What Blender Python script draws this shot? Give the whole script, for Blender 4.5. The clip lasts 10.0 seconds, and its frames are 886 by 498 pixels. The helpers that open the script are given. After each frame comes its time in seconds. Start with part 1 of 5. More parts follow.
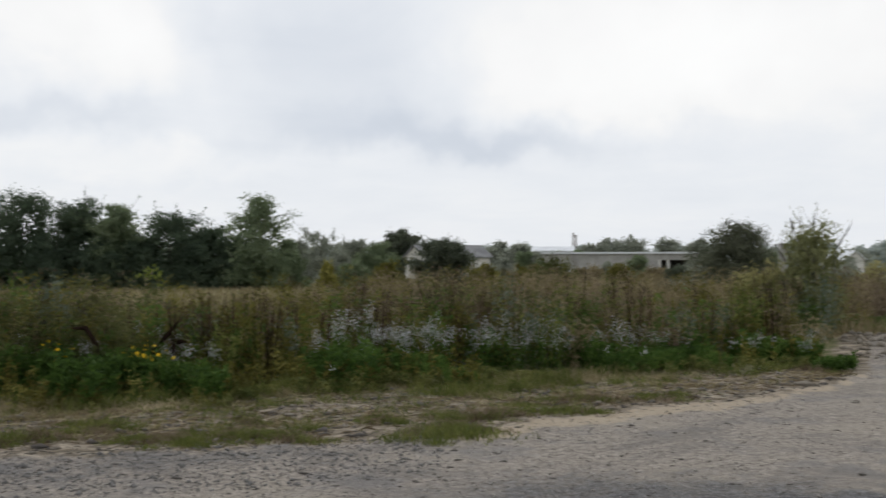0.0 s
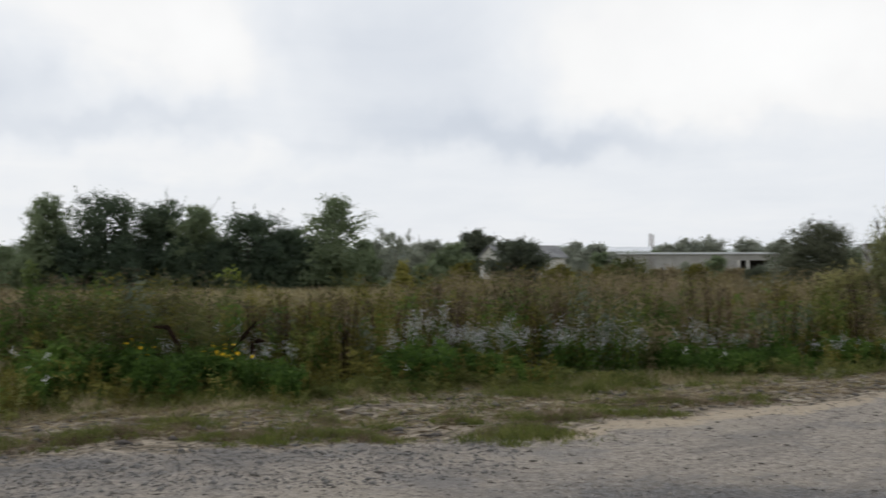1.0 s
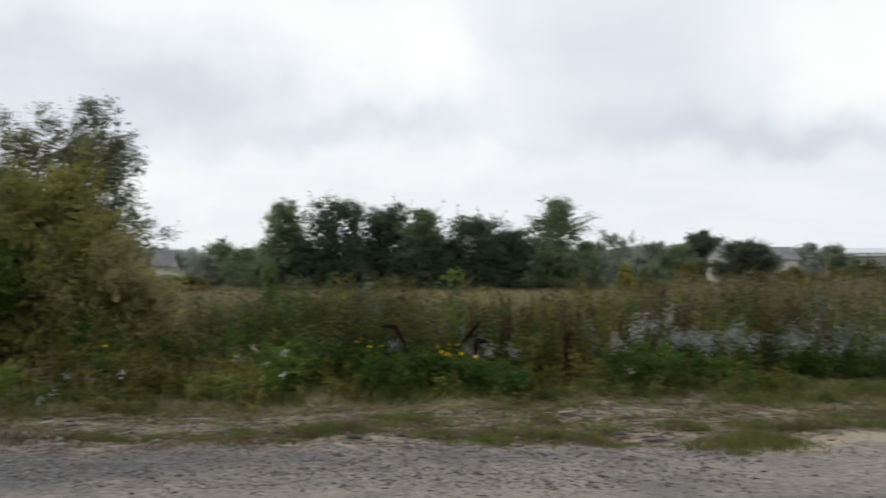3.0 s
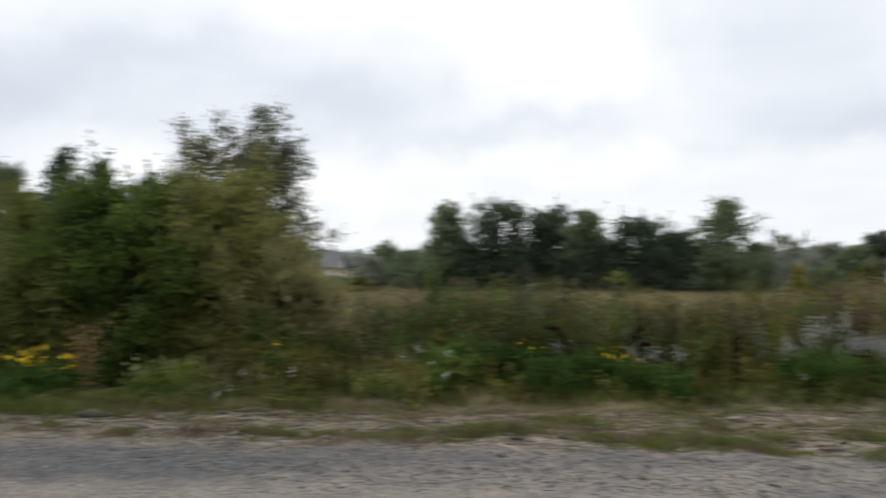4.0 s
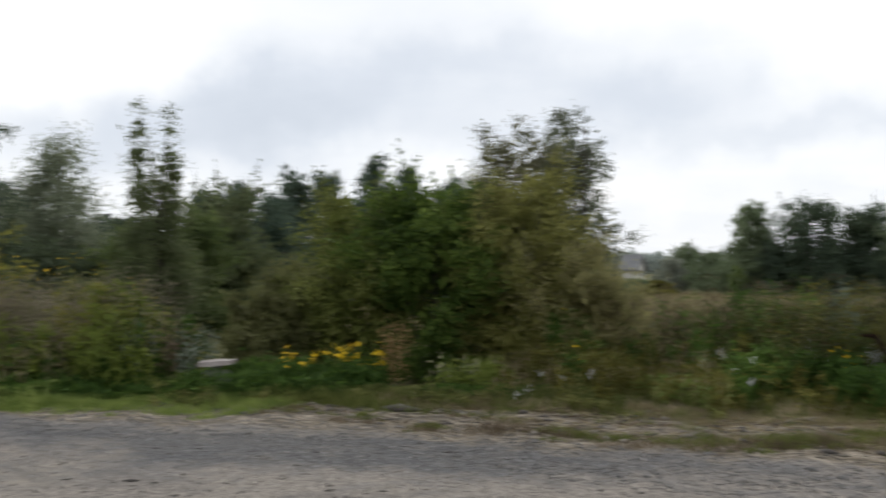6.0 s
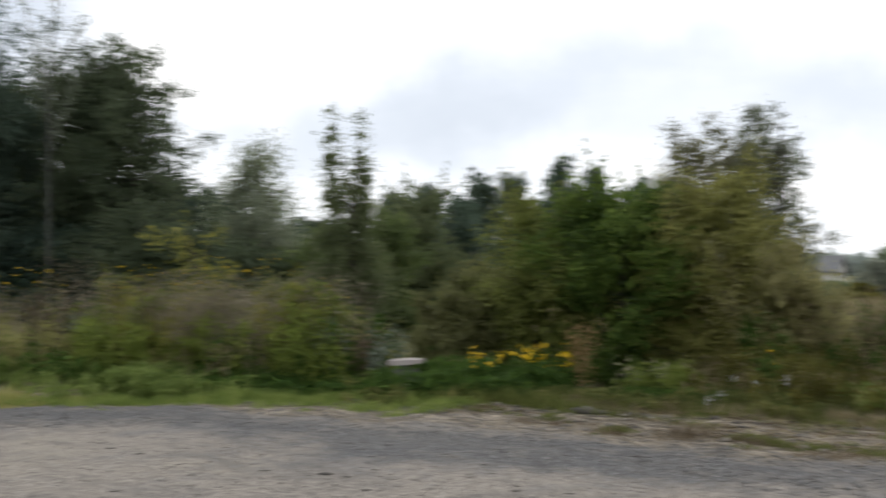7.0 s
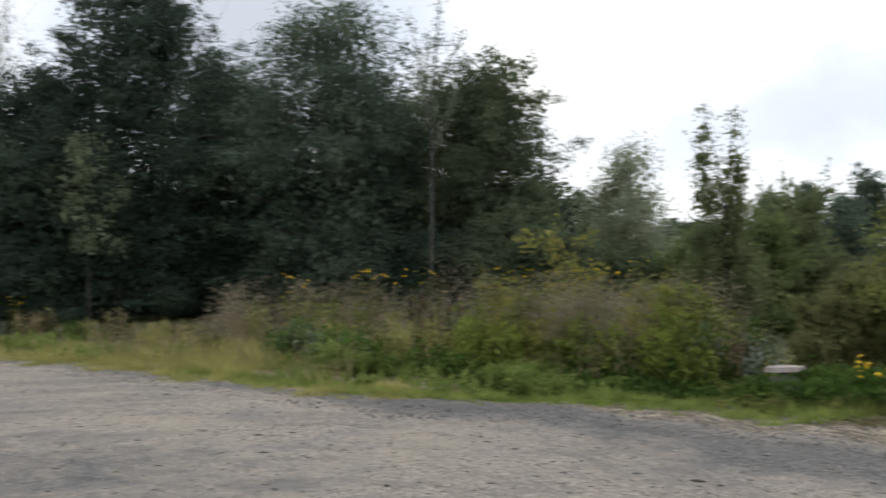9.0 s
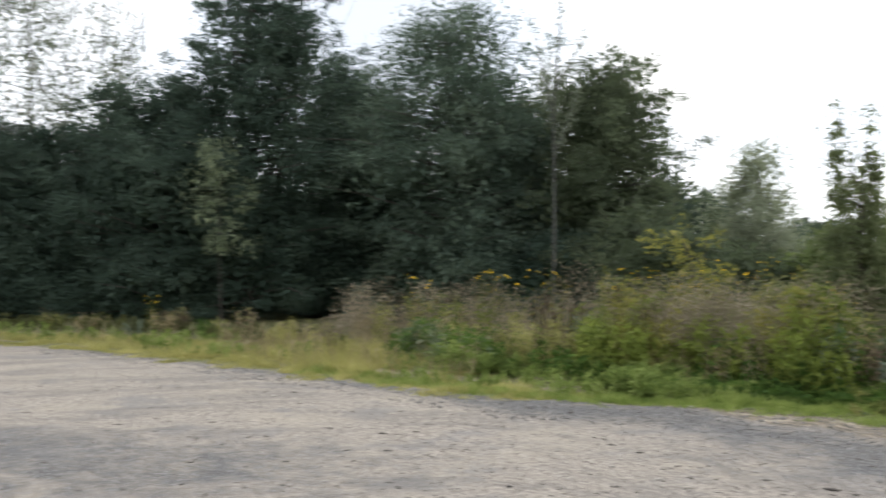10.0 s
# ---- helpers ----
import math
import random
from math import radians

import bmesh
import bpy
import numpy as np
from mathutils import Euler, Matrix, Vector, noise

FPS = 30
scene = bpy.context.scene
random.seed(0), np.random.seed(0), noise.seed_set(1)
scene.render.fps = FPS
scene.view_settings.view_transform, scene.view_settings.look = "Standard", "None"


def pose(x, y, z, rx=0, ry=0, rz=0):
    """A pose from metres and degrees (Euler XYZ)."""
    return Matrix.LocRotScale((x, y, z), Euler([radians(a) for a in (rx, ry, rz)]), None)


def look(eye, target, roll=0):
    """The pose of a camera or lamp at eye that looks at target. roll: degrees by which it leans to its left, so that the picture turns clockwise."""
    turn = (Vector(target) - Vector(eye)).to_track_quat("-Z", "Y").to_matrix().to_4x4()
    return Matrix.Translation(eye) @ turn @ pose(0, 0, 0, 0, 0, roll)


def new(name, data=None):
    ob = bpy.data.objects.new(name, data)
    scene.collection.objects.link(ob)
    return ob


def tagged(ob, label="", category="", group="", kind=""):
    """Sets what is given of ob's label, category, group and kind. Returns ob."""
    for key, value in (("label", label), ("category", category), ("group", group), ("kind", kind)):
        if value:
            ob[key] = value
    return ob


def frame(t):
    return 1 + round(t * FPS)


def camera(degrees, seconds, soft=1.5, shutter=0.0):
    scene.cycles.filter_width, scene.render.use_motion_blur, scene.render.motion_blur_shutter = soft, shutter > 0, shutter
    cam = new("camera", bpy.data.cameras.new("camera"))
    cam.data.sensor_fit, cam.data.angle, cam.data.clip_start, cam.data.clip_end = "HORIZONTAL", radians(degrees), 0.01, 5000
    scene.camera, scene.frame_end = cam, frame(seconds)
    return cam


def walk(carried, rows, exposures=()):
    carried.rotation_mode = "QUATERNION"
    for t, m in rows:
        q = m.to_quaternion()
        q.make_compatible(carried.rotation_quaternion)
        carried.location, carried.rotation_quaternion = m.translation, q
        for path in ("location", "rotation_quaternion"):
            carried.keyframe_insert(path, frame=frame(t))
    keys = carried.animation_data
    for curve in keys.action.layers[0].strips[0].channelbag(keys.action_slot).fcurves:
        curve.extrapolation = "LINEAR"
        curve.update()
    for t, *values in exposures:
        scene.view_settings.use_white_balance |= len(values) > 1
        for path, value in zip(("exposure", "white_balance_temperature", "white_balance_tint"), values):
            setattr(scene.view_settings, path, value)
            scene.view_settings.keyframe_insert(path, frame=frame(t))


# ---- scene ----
EYE = 1.6
cam = camera(45.3, 10.0, soft=1.6, shutter=1.2)
# seconds, yaw to the left, pitch up, roll: the camera turns on one spot
ROWS = [
    (0.0, 0.0, 0.36, 0.11), (0.5, 1.98, 0.375, 0.113), (1.0, 4.04, 0.39, 0.115), (1.5, 6.71, 0.42, 0.117),
    (2.0, 10.23, 0.45, 0.12), (2.5, 13.04, 0.479, 0.11), (2.7, 14.2, 0.49, 0.106), (3.8, 22.45, 0.579, 0.084),
    (4.0, 24.73, 0.595, 0.08), (4.5, 29.68, 0.627, 0.07), (5.0, 33.43, 0.66, 0.05), (5.2, 34.6, 0.674, 0.042),
    (6.3, 43.47, 0.75, -0.026), (6.5, 45.37, 0.76, -0.04), (7.0, 50.76, 0.785, -0.073), (7.5, 56.31, 0.81, -0.107),
    (8.0, 61.48, 0.828, -0.14), (8.5, 66.82, 0.845, -0.154), (9.0, 70.56, 0.856, -0.169), (9.5, 73.83, 0.867, -0.183),
    (10.0, 77.15, 0.878, -0.197), (10.1, 77.81, 0.88, -0.2),
]
walk(cam, [(t, pose(0, 0, EYE, 90 + pitch, 0, yaw) @ pose(0, 0, 0, 0, 0, -roll)) for t, yaw, pitch, roll in ROWS],
     exposures=[(0.0, -0.1), (2.5, -0.08), (4.0, 0.09), (4.5, 0.1), (5.0, 0.06), (6.5, 0.15), (7.0, 0.29), (7.5, 0.27), (8.0, 0.28), (8.5, 0.3), (9.0, 0.41), (9.5, 0.7), (10.0, 0.96)])


# ---- node helpers ----
class Nodes:
    """Short hand for building node trees."""

    def __init__(self, tree):
        self.tree = tree
        tree.nodes.clear()

    def add(self, kind, **inputs):
        n = self.tree.nodes.new(kind)
        return n

    def link(self, a, b):
        self.tree.links.new(a, b)

    def value(self, socket, v):
        if isinstance(v, bpy.types.NodeSocket):
            self.link(v, socket)
        else:
            socket.default_value = v

    def math(self, op, a, b=0.0, c=0.0, clamp=False):
        n = self.add("ShaderNodeMath")
        n.operation, n.use_clamp = op, clamp
        for i, v in enumerate((a, b, c)):
            self.value(n.inputs[i], v)
        return n.outputs[0]

    def mix(self, f, a, b):
        n = self.add("ShaderNodeMix")
        n.data_type = "RGBA"
        self.value(n.inputs[0], f)
        self.value(n.inputs[6], a if isinstance(a, bpy.types.NodeSocket) else (*a, 1))
        self.value(n.inputs[7], b if isinstance(b, bpy.types.NodeSocket) else (*b, 1))
        return n.outputs[2]

    def noise(self, vec, scale, detail=3.0, rough=0.55, dist=0.0):
        n = self.add("ShaderNodeTexNoise")
        if vec is not None:
            self.link(vec, n.inputs["Vector"])
        n.inputs["Scale"].default_value, n.inputs["Detail"].default_value = scale, detail
        n.inputs["Roughness"].default_value, n.inputs["Distortion"].default_value = rough, dist
        return n.outputs["Fac"]

    def ramp(self, f, stops):
        n = self.add("ShaderNodeValToRGB")
        el = n.color_ramp.elements
        while len(el) < len(stops):
            el.new(0.5)
        for e, (p, c) in zip(el, stops):
            e.position, e.color = p, (*c, 1) if len(c) == 3 else c
        self.value(n.inputs[0], f)
        return n.outputs[0]

    def steps(self, f, lo, hi, a=0.0, b=1.0):
        n = self.add("ShaderNodeMapRange")
        n.interpolation_type = "SMOOTHSTEP"
        for i, v in enumerate((f, lo, hi, a, b)):
            self.value(n.inputs[i], v)
        return n.outputs[0]


# ---- world: overcast sky ----
SUN_AZ, SUN_EL = 55.0, 42.0
world = bpy.data.worlds.new("overcast_sky")
scene.world = world
world.use_nodes = True
w = Nodes(world.node_tree)
tc = w.add("ShaderNodeTexCoord").outputs["Generated"]
sep = w.add("ShaderNodeSeparateXYZ")
w.link(tc, sep.inputs[0])
dx, dy, dz = sep.outputs
# cloud layer seen from below: streaks that run together towards the horizon
up = w.math("ADD", w.math("MAXIMUM", dz, 0.0), 0.16)
flat = w.add("ShaderNodeCombineXYZ")
w.link(w.math("DIVIDE", dx, up), flat.inputs[0])
w.link(w.math("DIVIDE", dy, up), flat.inputs[1])
broad = w.noise(flat.outputs[0], 0.55, 6.0, 0.55, 0.35)
fine = w.noise(flat.outputs[0], 1.7, 6.0, 0.6, 0.6)
warp = w.math("SUBTRACT", w.noise(tc, 6.0, 4.0, 0.55), 0.5)
warp2 = w.math("SUBTRACT", w.noise(tc, 9.3, 4.0, 0.55), 0.5)
az_deg = w.math("ADD", w.math("MULTIPLY", w.math("ARCTAN2", w.math("MULTIPLY", dx, -1.0), dy), 57.3), w.math("MULTIPLY", warp, 16.0))
el_deg = w.math("ADD", w.math("MULTIPLY", w.math("ARCSINE", dz), 57.3), w.math("MULTIPLY", warp2, 7.0))
# grey cloud banks and thin bright places of the cover: azimuth, elevation, half widths, amount
BANKS = [
    (6.0, 11.2, 7.0, 3.2, -0.14), (-1.0, 5.9, 11.0, 1.1, -0.20), (5.0, 7.4, 5.0, 1.3, -0.14), (18.5, 10.9, 5.0, 2.8, 0.26), (-14.0, 10.5, 11.0, 4.2, 0.32),
    (29.5, 8.9, 5.0, 1.5, -0.20), (41.0, 10.6, 8.0, 1.5, -0.17), (50.0, 8.2, 6.0, 1.5, -0.18), (34.0, 7.2, 7.0, 1.2, -0.12),
    (63.0, 13.0, 10.0, 4.5, 0.3), (56.0, 6.6, 8.0, 1.7, -0.3), (47.0, 8.8, 8.0, 1.8, -0.14), (36.0, 4.8, 9.0, 1.3, 0.12), (72.0, 9.0, 8.0, 5.0, 0.12), (22.0, 6.6, 6.0, 0.9, -0.12),
    (88.0, 13.0, 7.0, 2.5, -0.05), (80.0, 12.0, 11.0, 4.5, -0.75), (-3.5, 6.6, 5.0, 1.2, -0.10), (28.0, 14.5, 9.0, 2.0, 0.14), (16.0, 4.9, 9.0, 1.0, 0.08),
]
cover = w.math("ADD", w.math("MULTIPLY", w.math("SUBTRACT", broad, 0.5), 0.20), w.math("MULTIPLY", w.math("SUBTRACT", fine, 0.5), 0.14))
for a0, e0, sa, se, amount in BANKS:
    u = w.math("DIVIDE", w.math("SUBTRACT", az_deg, a0), sa)
    v = w.math("DIVIDE", w.math("SUBTRACT", el_deg, e0), se)
    d2 = w.math("ADD", w.math("POWER", w.math("ABSOLUTE", u), 2.4), w.math("POWER", w.math("ABSOLUTE", v), 2.2))
    cover = w.math("ADD", cover, w.math("MULTIPLY", w.math("EXPONENT", w.math("MULTIPLY", d2, -1.0)), amount * (0.9 if amount < 0 else 0.85)))
cover = w.math("ADD", cover, 0.5, clamp=True)
cloud = w.ramp(cover, [(0.0, (0.50, 0.54, 0.60)), (0.10, (0.59, 0.645, 0.73)), (0.30, (0.71, 0.76, 0.84)), (0.5, (0.89, 0.92, 0.965)), (0.62, (1.02, 1.02, 1.02)), (0.9, (1.15, 1.15, 1.14))])
sky = w.add("ShaderNodeTexSky")
sky.sky_type, sky.sun_disc = "NISHITA", False
sky.sun_elevation, sky.sun_rotation = radians(SUN_EL), radians(-SUN_AZ)
bg_clear, bg_cloud = w.add("ShaderNodeBackground"), w.add("ShaderNodeBackground")
w.link(sky.outputs[0], bg_clear.inputs[0])
bg_clear.inputs[1].default_value = 0.08
w.link(cloud, bg_cloud.inputs[0])
bg_cloud.inputs[1].default_value = 1.0
both = w.add("ShaderNodeMixShader")
both.inputs[0].default_value = 0.96
w.link(bg_clear.outputs[0], both.inputs[1])
w.link(bg_cloud.outputs[0], both.inputs[2])
w.link(both.outputs[0], w.add("ShaderNodeOutputWorld").inputs[0])

sun = new("sun", bpy.data.lights.new("sun", "SUN"))
sun.data.energy, sun.data.angle, sun.data.color = 0.6, radians(30), (1.0, 0.96, 0.9)
sun.matrix_world = look((-30 * math.sin(radians(SUN_AZ)), 30 * math.cos(radians(SUN_AZ)), 30 * math.tan(radians(SUN_EL))), (0, 0, 0))


# ---- materials ----
def shader(name):
    m = bpy.data.materials.new(name)
    m.use_nodes = True
    return m, Nodes(m.node_tree)


def leafy(name, dark, mid, light, through_light=0.28, rough=0.72, patch=1.2, leaf_tone=0.55):
    """Foliage: each leaf its own tone, larger patches older or fresher; some light comes through."""
    m, n = shader(name)
    rnd = n.add("ShaderNodeNewGeometry").outputs["Random Per Island"]
    co = n.add("ShaderNodeTexCoord").outputs["Object"]
    big = n.noise(co, patch, 2.0)
    f = n.math("ADD", n.math("ADD", n.math("MULTIPLY", rnd, leaf_tone), 0.5 * (0.55 - leaf_tone)), n.math("MULTIPLY", n.math("SUBTRACT", big, 0.36), 1.6), clamp=True)
    col = n.ramp(f, [(0.05, dark), (0.5, mid), (0.95, light)])
    p = n.add("ShaderNodeBsdfPrincipled")
    n.link(col, p.inputs["Base Color"])
    p.inputs["Roughness"].default_value = rough
    p.inputs["Specular IOR Level"].default_value = 0.15
    tr = n.add("ShaderNodeBsdfTranslucent")
    n.link(n.mix(0.35, col, (light[0] * 1.2, light[1] * 1.3, light[2])), tr.inputs[0])
    mx = n.add("ShaderNodeMixShader")
    mx.inputs[0].default_value = through_light
    n.link(p.outputs[0], mx.inputs[1])
    n.link(tr.outputs[0], mx.inputs[2])
    n.link(mx.outputs[0], n.add("ShaderNodeOutputMaterial").inputs[0])
    return m


def solid(name, a, b, scale=3.0, rough=0.85, bump=0.3, stretch=(1, 1, 1), fine_scale=None, stain=None):
    """A plain weathered surface: two tones at a coarse and a fine scale, with relief."""
    m, n = shader(name)
    co = n.add("ShaderNodeTexCoord").outputs["Object"]
    mp = n.add("ShaderNodeMapping")
    mp.inputs["Scale"].default_value = stretch
    n.link(co, mp.inputs[0])
    co = mp.outputs[0]
    big, small = n.noise(co, scale, 4.0), n.noise(co, fine_scale or scale * 9, 4.0, 0.65)
    col = n.mix(n.steps(big, 0.3, 0.7), a, b)
    col = n.mix(n.math("MULTIPLY", n.steps(small, 0.45, 0.75), 0.5), col, tuple(c * 0.55 for c in a))
    if stain:
        col = n.mix(n.steps(n.noise(co, scale * 0.6, 5.0, 0.7), 0.52, 0.68), col, stain)
    p = n.add("ShaderNodeBsdfPrincipled")
    n.link(col, p.inputs["Base Color"])
    p.inputs["Roughness"].default_value = rough
    bp = n.add("ShaderNodeBump")
    bp.inputs["Strength"].default_value, bp.inputs["Distance"].default_value = bump, 0.02
    n.link(small, bp.inputs["Height"])
    n.link(bp.outputs[0], p.inputs["Normal"])
    n.link(p.outputs[0], n.add("ShaderNodeOutputMaterial").inputs[0])
    return m


def ground_material():
    """Gravel, dark chippings, bare earth with dead stalks, and turf, laid out by the sheet's own masks."""
    m, n = shader("ground")
    co = n.add("ShaderNodeTexCoord").outputs["Object"]
    at = n.add("ShaderNodeAttribute")
    at.attribute_name = "cover"
    s = n.add("ShaderNodeSeparateColor")
    n.link(at.outputs["Color"], s.inputs[0])
    road, chips, bare = s.outputs
    lay = n.add("ShaderNodeAttribute")
    lay.attribute_name = "lay"
    streak = n.math("SUBTRACT", n.noise(lay.outputs["Vector"], 1.5, 6.0, 0.68), 0.5)
    streak2 = n.noise(lay.outputs["Vector"], 5.0, 5.0, 0.62)
    ragged = n.math("ADD", n.math("SUBTRACT", n.noise(co, 1.6, 5.0, 0.65), 0.5), n.math("MULTIPLY", streak, 0.8))
    ragged2 = n.math("SUBTRACT", n.noise(co, 0.55, 4.0, 0.6), 0.5)
    grain, grain2, pebble = n.noise(co, 55.0, 3.0, 0.7), n.noise(co, 14.0, 4.0, 0.7), n.noise(co, 4.0, 4.0, 0.65)
    # compacted pale gravel with ochre sand and grey washes
    g = n.ramp(n.math("ADD", n.math("MULTIPLY", grain, 0.45), n.math("MULTIPLY", grain2, 0.55)),
               [(0.36, (0.085, 0.073, 0.061)), (0.45, (0.21, 0.184, 0.155)), (0.55, (0.335, 0.296, 0.253)), (0.67, (0.49, 0.437, 0.378))])
    g = n.mix(n.math("MULTIPLY", n.steps(ragged2, -0.02, 0.16), 0.4), g, (0.36, 0.315, 0.25))
    g = n.mix(n.math("MULTIPLY", n.steps(n.math("SUBTRACT", n.noise(co, 0.9, 4.0, 0.7), 0.5), 0.0, 0.16), 0.55), g, (0.17, 0.165, 0.165))
    worn = n.noise(lay.outputs["Vector"], 0.8, 7.0, 0.72, 0.6)
    g = n.mix(n.math("MULTIPLY", n.steps(worn, 0.46, 0.64), 0.52), g, (0.135, 0.124, 0.115))
    specks = n.steps(n.noise(lay.outputs["Vector"], 13.0, 5.0, 0.72), 0.555, 0.65)
    g = n.mix(n.math("MULTIPLY", specks, 0.42), g, (0.06, 0.053, 0.048))
    crumbs = n.steps(n.noise(co, 30.0, 3.0, 0.6), 0.58, 0.68)
    g = n.mix(n.math("MULTIPLY", crumbs, 0.6), g, (0.12, 0.105, 0.092))
    # dark chippings
    k = n.ramp(n.math("ADD", n.math("MULTIPLY", grain, 0.6), n.math("MULTIPLY", grain2, 0.4)),
               [(0.40, (0.027, 0.027, 0.029)), (0.5, (0.074, 0.075, 0.079)), (0.61, (0.215, 0.216, 0.22))])
    # bare earth with straw
    e = n.ramp(n.math("ADD", n.math("MULTIPLY", grain2, 0.25), n.math("MULTIPLY", streak2, 0.75)),
               [(0.36, (0.06, 0.048, 0.034)), (0.46, (0.148, 0.121, 0.087)), (0.55, (0.275, 0.231, 0.175)), (0.66, (0.44, 0.38, 0.30))])
    # turf and litter under the plants
    t = n.ramp(n.math("ADD", n.math("MULTIPLY", grain2, 0.4), n.math("MULTIPLY", pebble, 0.6)),
               [(0.32, (0.055, 0.06, 0.026)), (0.46, (0.115, 0.118, 0.05)), (0.60, (0.18, 0.165, 0.085)), (0.75, (0.25, 0.215, 0.13))])
    bare_f = n.steps(n.math("ADD", bare, n.math("MULTIPLY", ragged, 0.9)), 0.28, 0.46)
    stipple = n.math("ADD", n.math("MULTIPLY", n.math("SUBTRACT", grain2, 0.5), 1.5), n.math("MULTIPLY", n.math("SUBTRACT", pebble, 0.5), 1.4))
    chip_f = n.steps(n.math("ADD", chips, n.math("ADD", n.math("MULTIPLY", ragged, 0.9), n.math("ADD", n.math("MULTIPLY", ragged2, 0.6), stipple))), 0.15, 1.1)
    road_f = n.steps(n.math("ADD", road, n.math("MULTIPLY", ragged, 1.0)), 0.36, 0.62)
    col = n.mix(bare_f, t, e)
    col = n.mix(road_f, col, g)
    col = n.mix(n.math("MULTIPLY", n.steps(n.math("ADD", at.outputs["Alpha"], n.math("MULTIPLY", ragged, 0.9)), 0.3, 0.75), 0.75), col, n.mix(grain2, (0.30, 0.235, 0.16), (0.50, 0.42, 0.31)))
    col = n.mix(n.math("MULTIPLY", chip_f, 0.84), col, k)
    p = n.add("ShaderNodeBsdfPrincipled")
    n.link(col, p.inputs["Base Color"])
    p.inputs["Roughness"].default_value = 0.95
    p.inputs["Specular IOR Level"].default_value = 0.2
    bp = n.add("ShaderNodeBump")
    bp.inputs["Strength"].default_value, bp.inputs["Distance"].default_value = 0.8, 0.03
    n.link(n.math("ADD", n.math("MULTIPLY", grain2, 0.7), n.math("MULTIPLY", grain, 0.4)), bp.inputs["Height"])
    n.link(bp.outputs[0], p.inputs["Normal"])
    n.link(p.outputs[0], n.add("ShaderNodeOutputMaterial").inputs[0])
    return m


GROUND = ground_material()
OAK = leafy("oak_leaf", (0.023, 0.04, 0.03), (0.045, 0.069, 0.052), (0.083, 0.116, 0.083), 0.27, patch=0.7, leaf_tone=0.25)
FAR_DARK = leafy("far_dark_leaf", (0.046, 0.066, 0.047), (0.078, 0.106, 0.07), (0.125, 0.158, 0.1), 0.4, patch=0.4, leaf_tone=0.25)
DUSKY = leafy("dusky_leaf", (0.05, 0.06, 0.045), (0.085, 0.098, 0.07), (0.14, 0.155, 0.108), 0.36, patch=0.4)
FAR_LIGHT = leafy("far_light_leaf", (0.1, 0.13, 0.078), (0.165, 0.205, 0.12), (0.24, 0.28, 0.17), 0.42, patch=0.4, leaf_tone=0.25)
# grey-green leaf tones made paler so the colour itself carries the distance haze
HAZE_GREY = leafy("haze_grey_leaf", (0.18, 0.195, 0.165), (0.27, 0.285, 0.24), (0.36, 0.37, 0.31), 0.4, patch=0.3)
HAZE_WOOD = leafy("haze_wood_leaf", (0.26, 0.3, 0.295), (0.35, 0.385, 0.375), (0.43, 0.455, 0.43), 0.4, patch=0.1)
SILVER = leafy("silver_leaf", (0.085, 0.1, 0.075), (0.15, 0.168, 0.128), (0.24, 0.255, 0.2), 0.4)
BIRCH_GREEN = leafy("birch_green_leaf", (0.075, 0.095, 0.06), (0.125, 0.15, 0.095), (0.2, 0.23, 0.14), 0.42)
PALE_BIRCH = leafy("pale_birch_leaf", (0.13, 0.15, 0.105), (0.22, 0.245, 0.175), (0.33, 0.35, 0.26), 0.5)
OAK_TEAL = leafy("teal_oak_leaf", (0.036, 0.058, 0.044), (0.075, 0.107, 0.08), (0.15, 0.19, 0.138), 0.32, patch=0.7, leaf_tone=0.25)
OAK_MID = leafy("mid_oak_leaf", (0.043, 0.06, 0.036), (0.078, 0.099, 0.059), (0.145, 0.172, 0.1), 0.4, patch=0.7, leaf_tone=0.25)
GREEN = leafy("green_leaf", (0.056, 0.082, 0.03), (0.105, 0.14, 0.05), (0.19, 0.228, 0.088), 0.43)
POPLAR = leafy("poplar_leaf", (0.062, 0.08, 0.04), (0.115, 0.14, 0.068), (0.2, 0.22, 0.115), 0.45)
MAPLE = leafy("maple_leaf", (0.022, 0.045, 0.01), (0.066, 0.107, 0.022), (0.2, 0.265, 0.06), 0.34)
OLIVE = leafy("olive_leaf", (0.066, 0.082, 0.021), (0.145, 0.165, 0.043), (0.28, 0.3, 0.094), 0.38)
BROWN_SHRUB = leafy("brown_shrub_leaf", (0.08, 0.083, 0.034), (0.155, 0.158, 0.066), (0.275, 0.272, 0.128), 0.46)
OLIVE_BROWN = leafy("olive_brown_leaf", (0.1, 0.102, 0.031), (0.2, 0.197, 0.059), (0.335, 0.32, 0.115), 0.46)
RUSSET = leafy("russet_leaf", (0.165, 0.152, 0.068), (0.28, 0.256, 0.118), (0.42, 0.38, 0.187), 0.5)
WILLOW = leafy("willow_leaf", (0.075, 0.085, 0.06), (0.135, 0.148, 0.105), (0.22, 0.232, 0.17), 0.45)
WILLOW_BROWN = leafy("brown_willow_leaf", (0.085, 0.082, 0.05), (0.15, 0.145, 0.09), (0.235, 0.225, 0.145), 0.45)
FIELD_WILLOW = leafy("field_willow_leaf", (0.06, 0.066, 0.046), (0.1, 0.108, 0.075), (0.165, 0.172, 0.12), 0.38)
SHRUB_WILLOW = leafy("shrub_willow_leaf", (0.10, 0.105, 0.045), (0.18, 0.185, 0.085), (0.28, 0.285, 0.15), 0.45)
YELLOWED = leafy("yellowed_leaf", (0.17, 0.16, 0.05), (0.29, 0.265, 0.075), (0.43, 0.385, 0.12), 0.45)
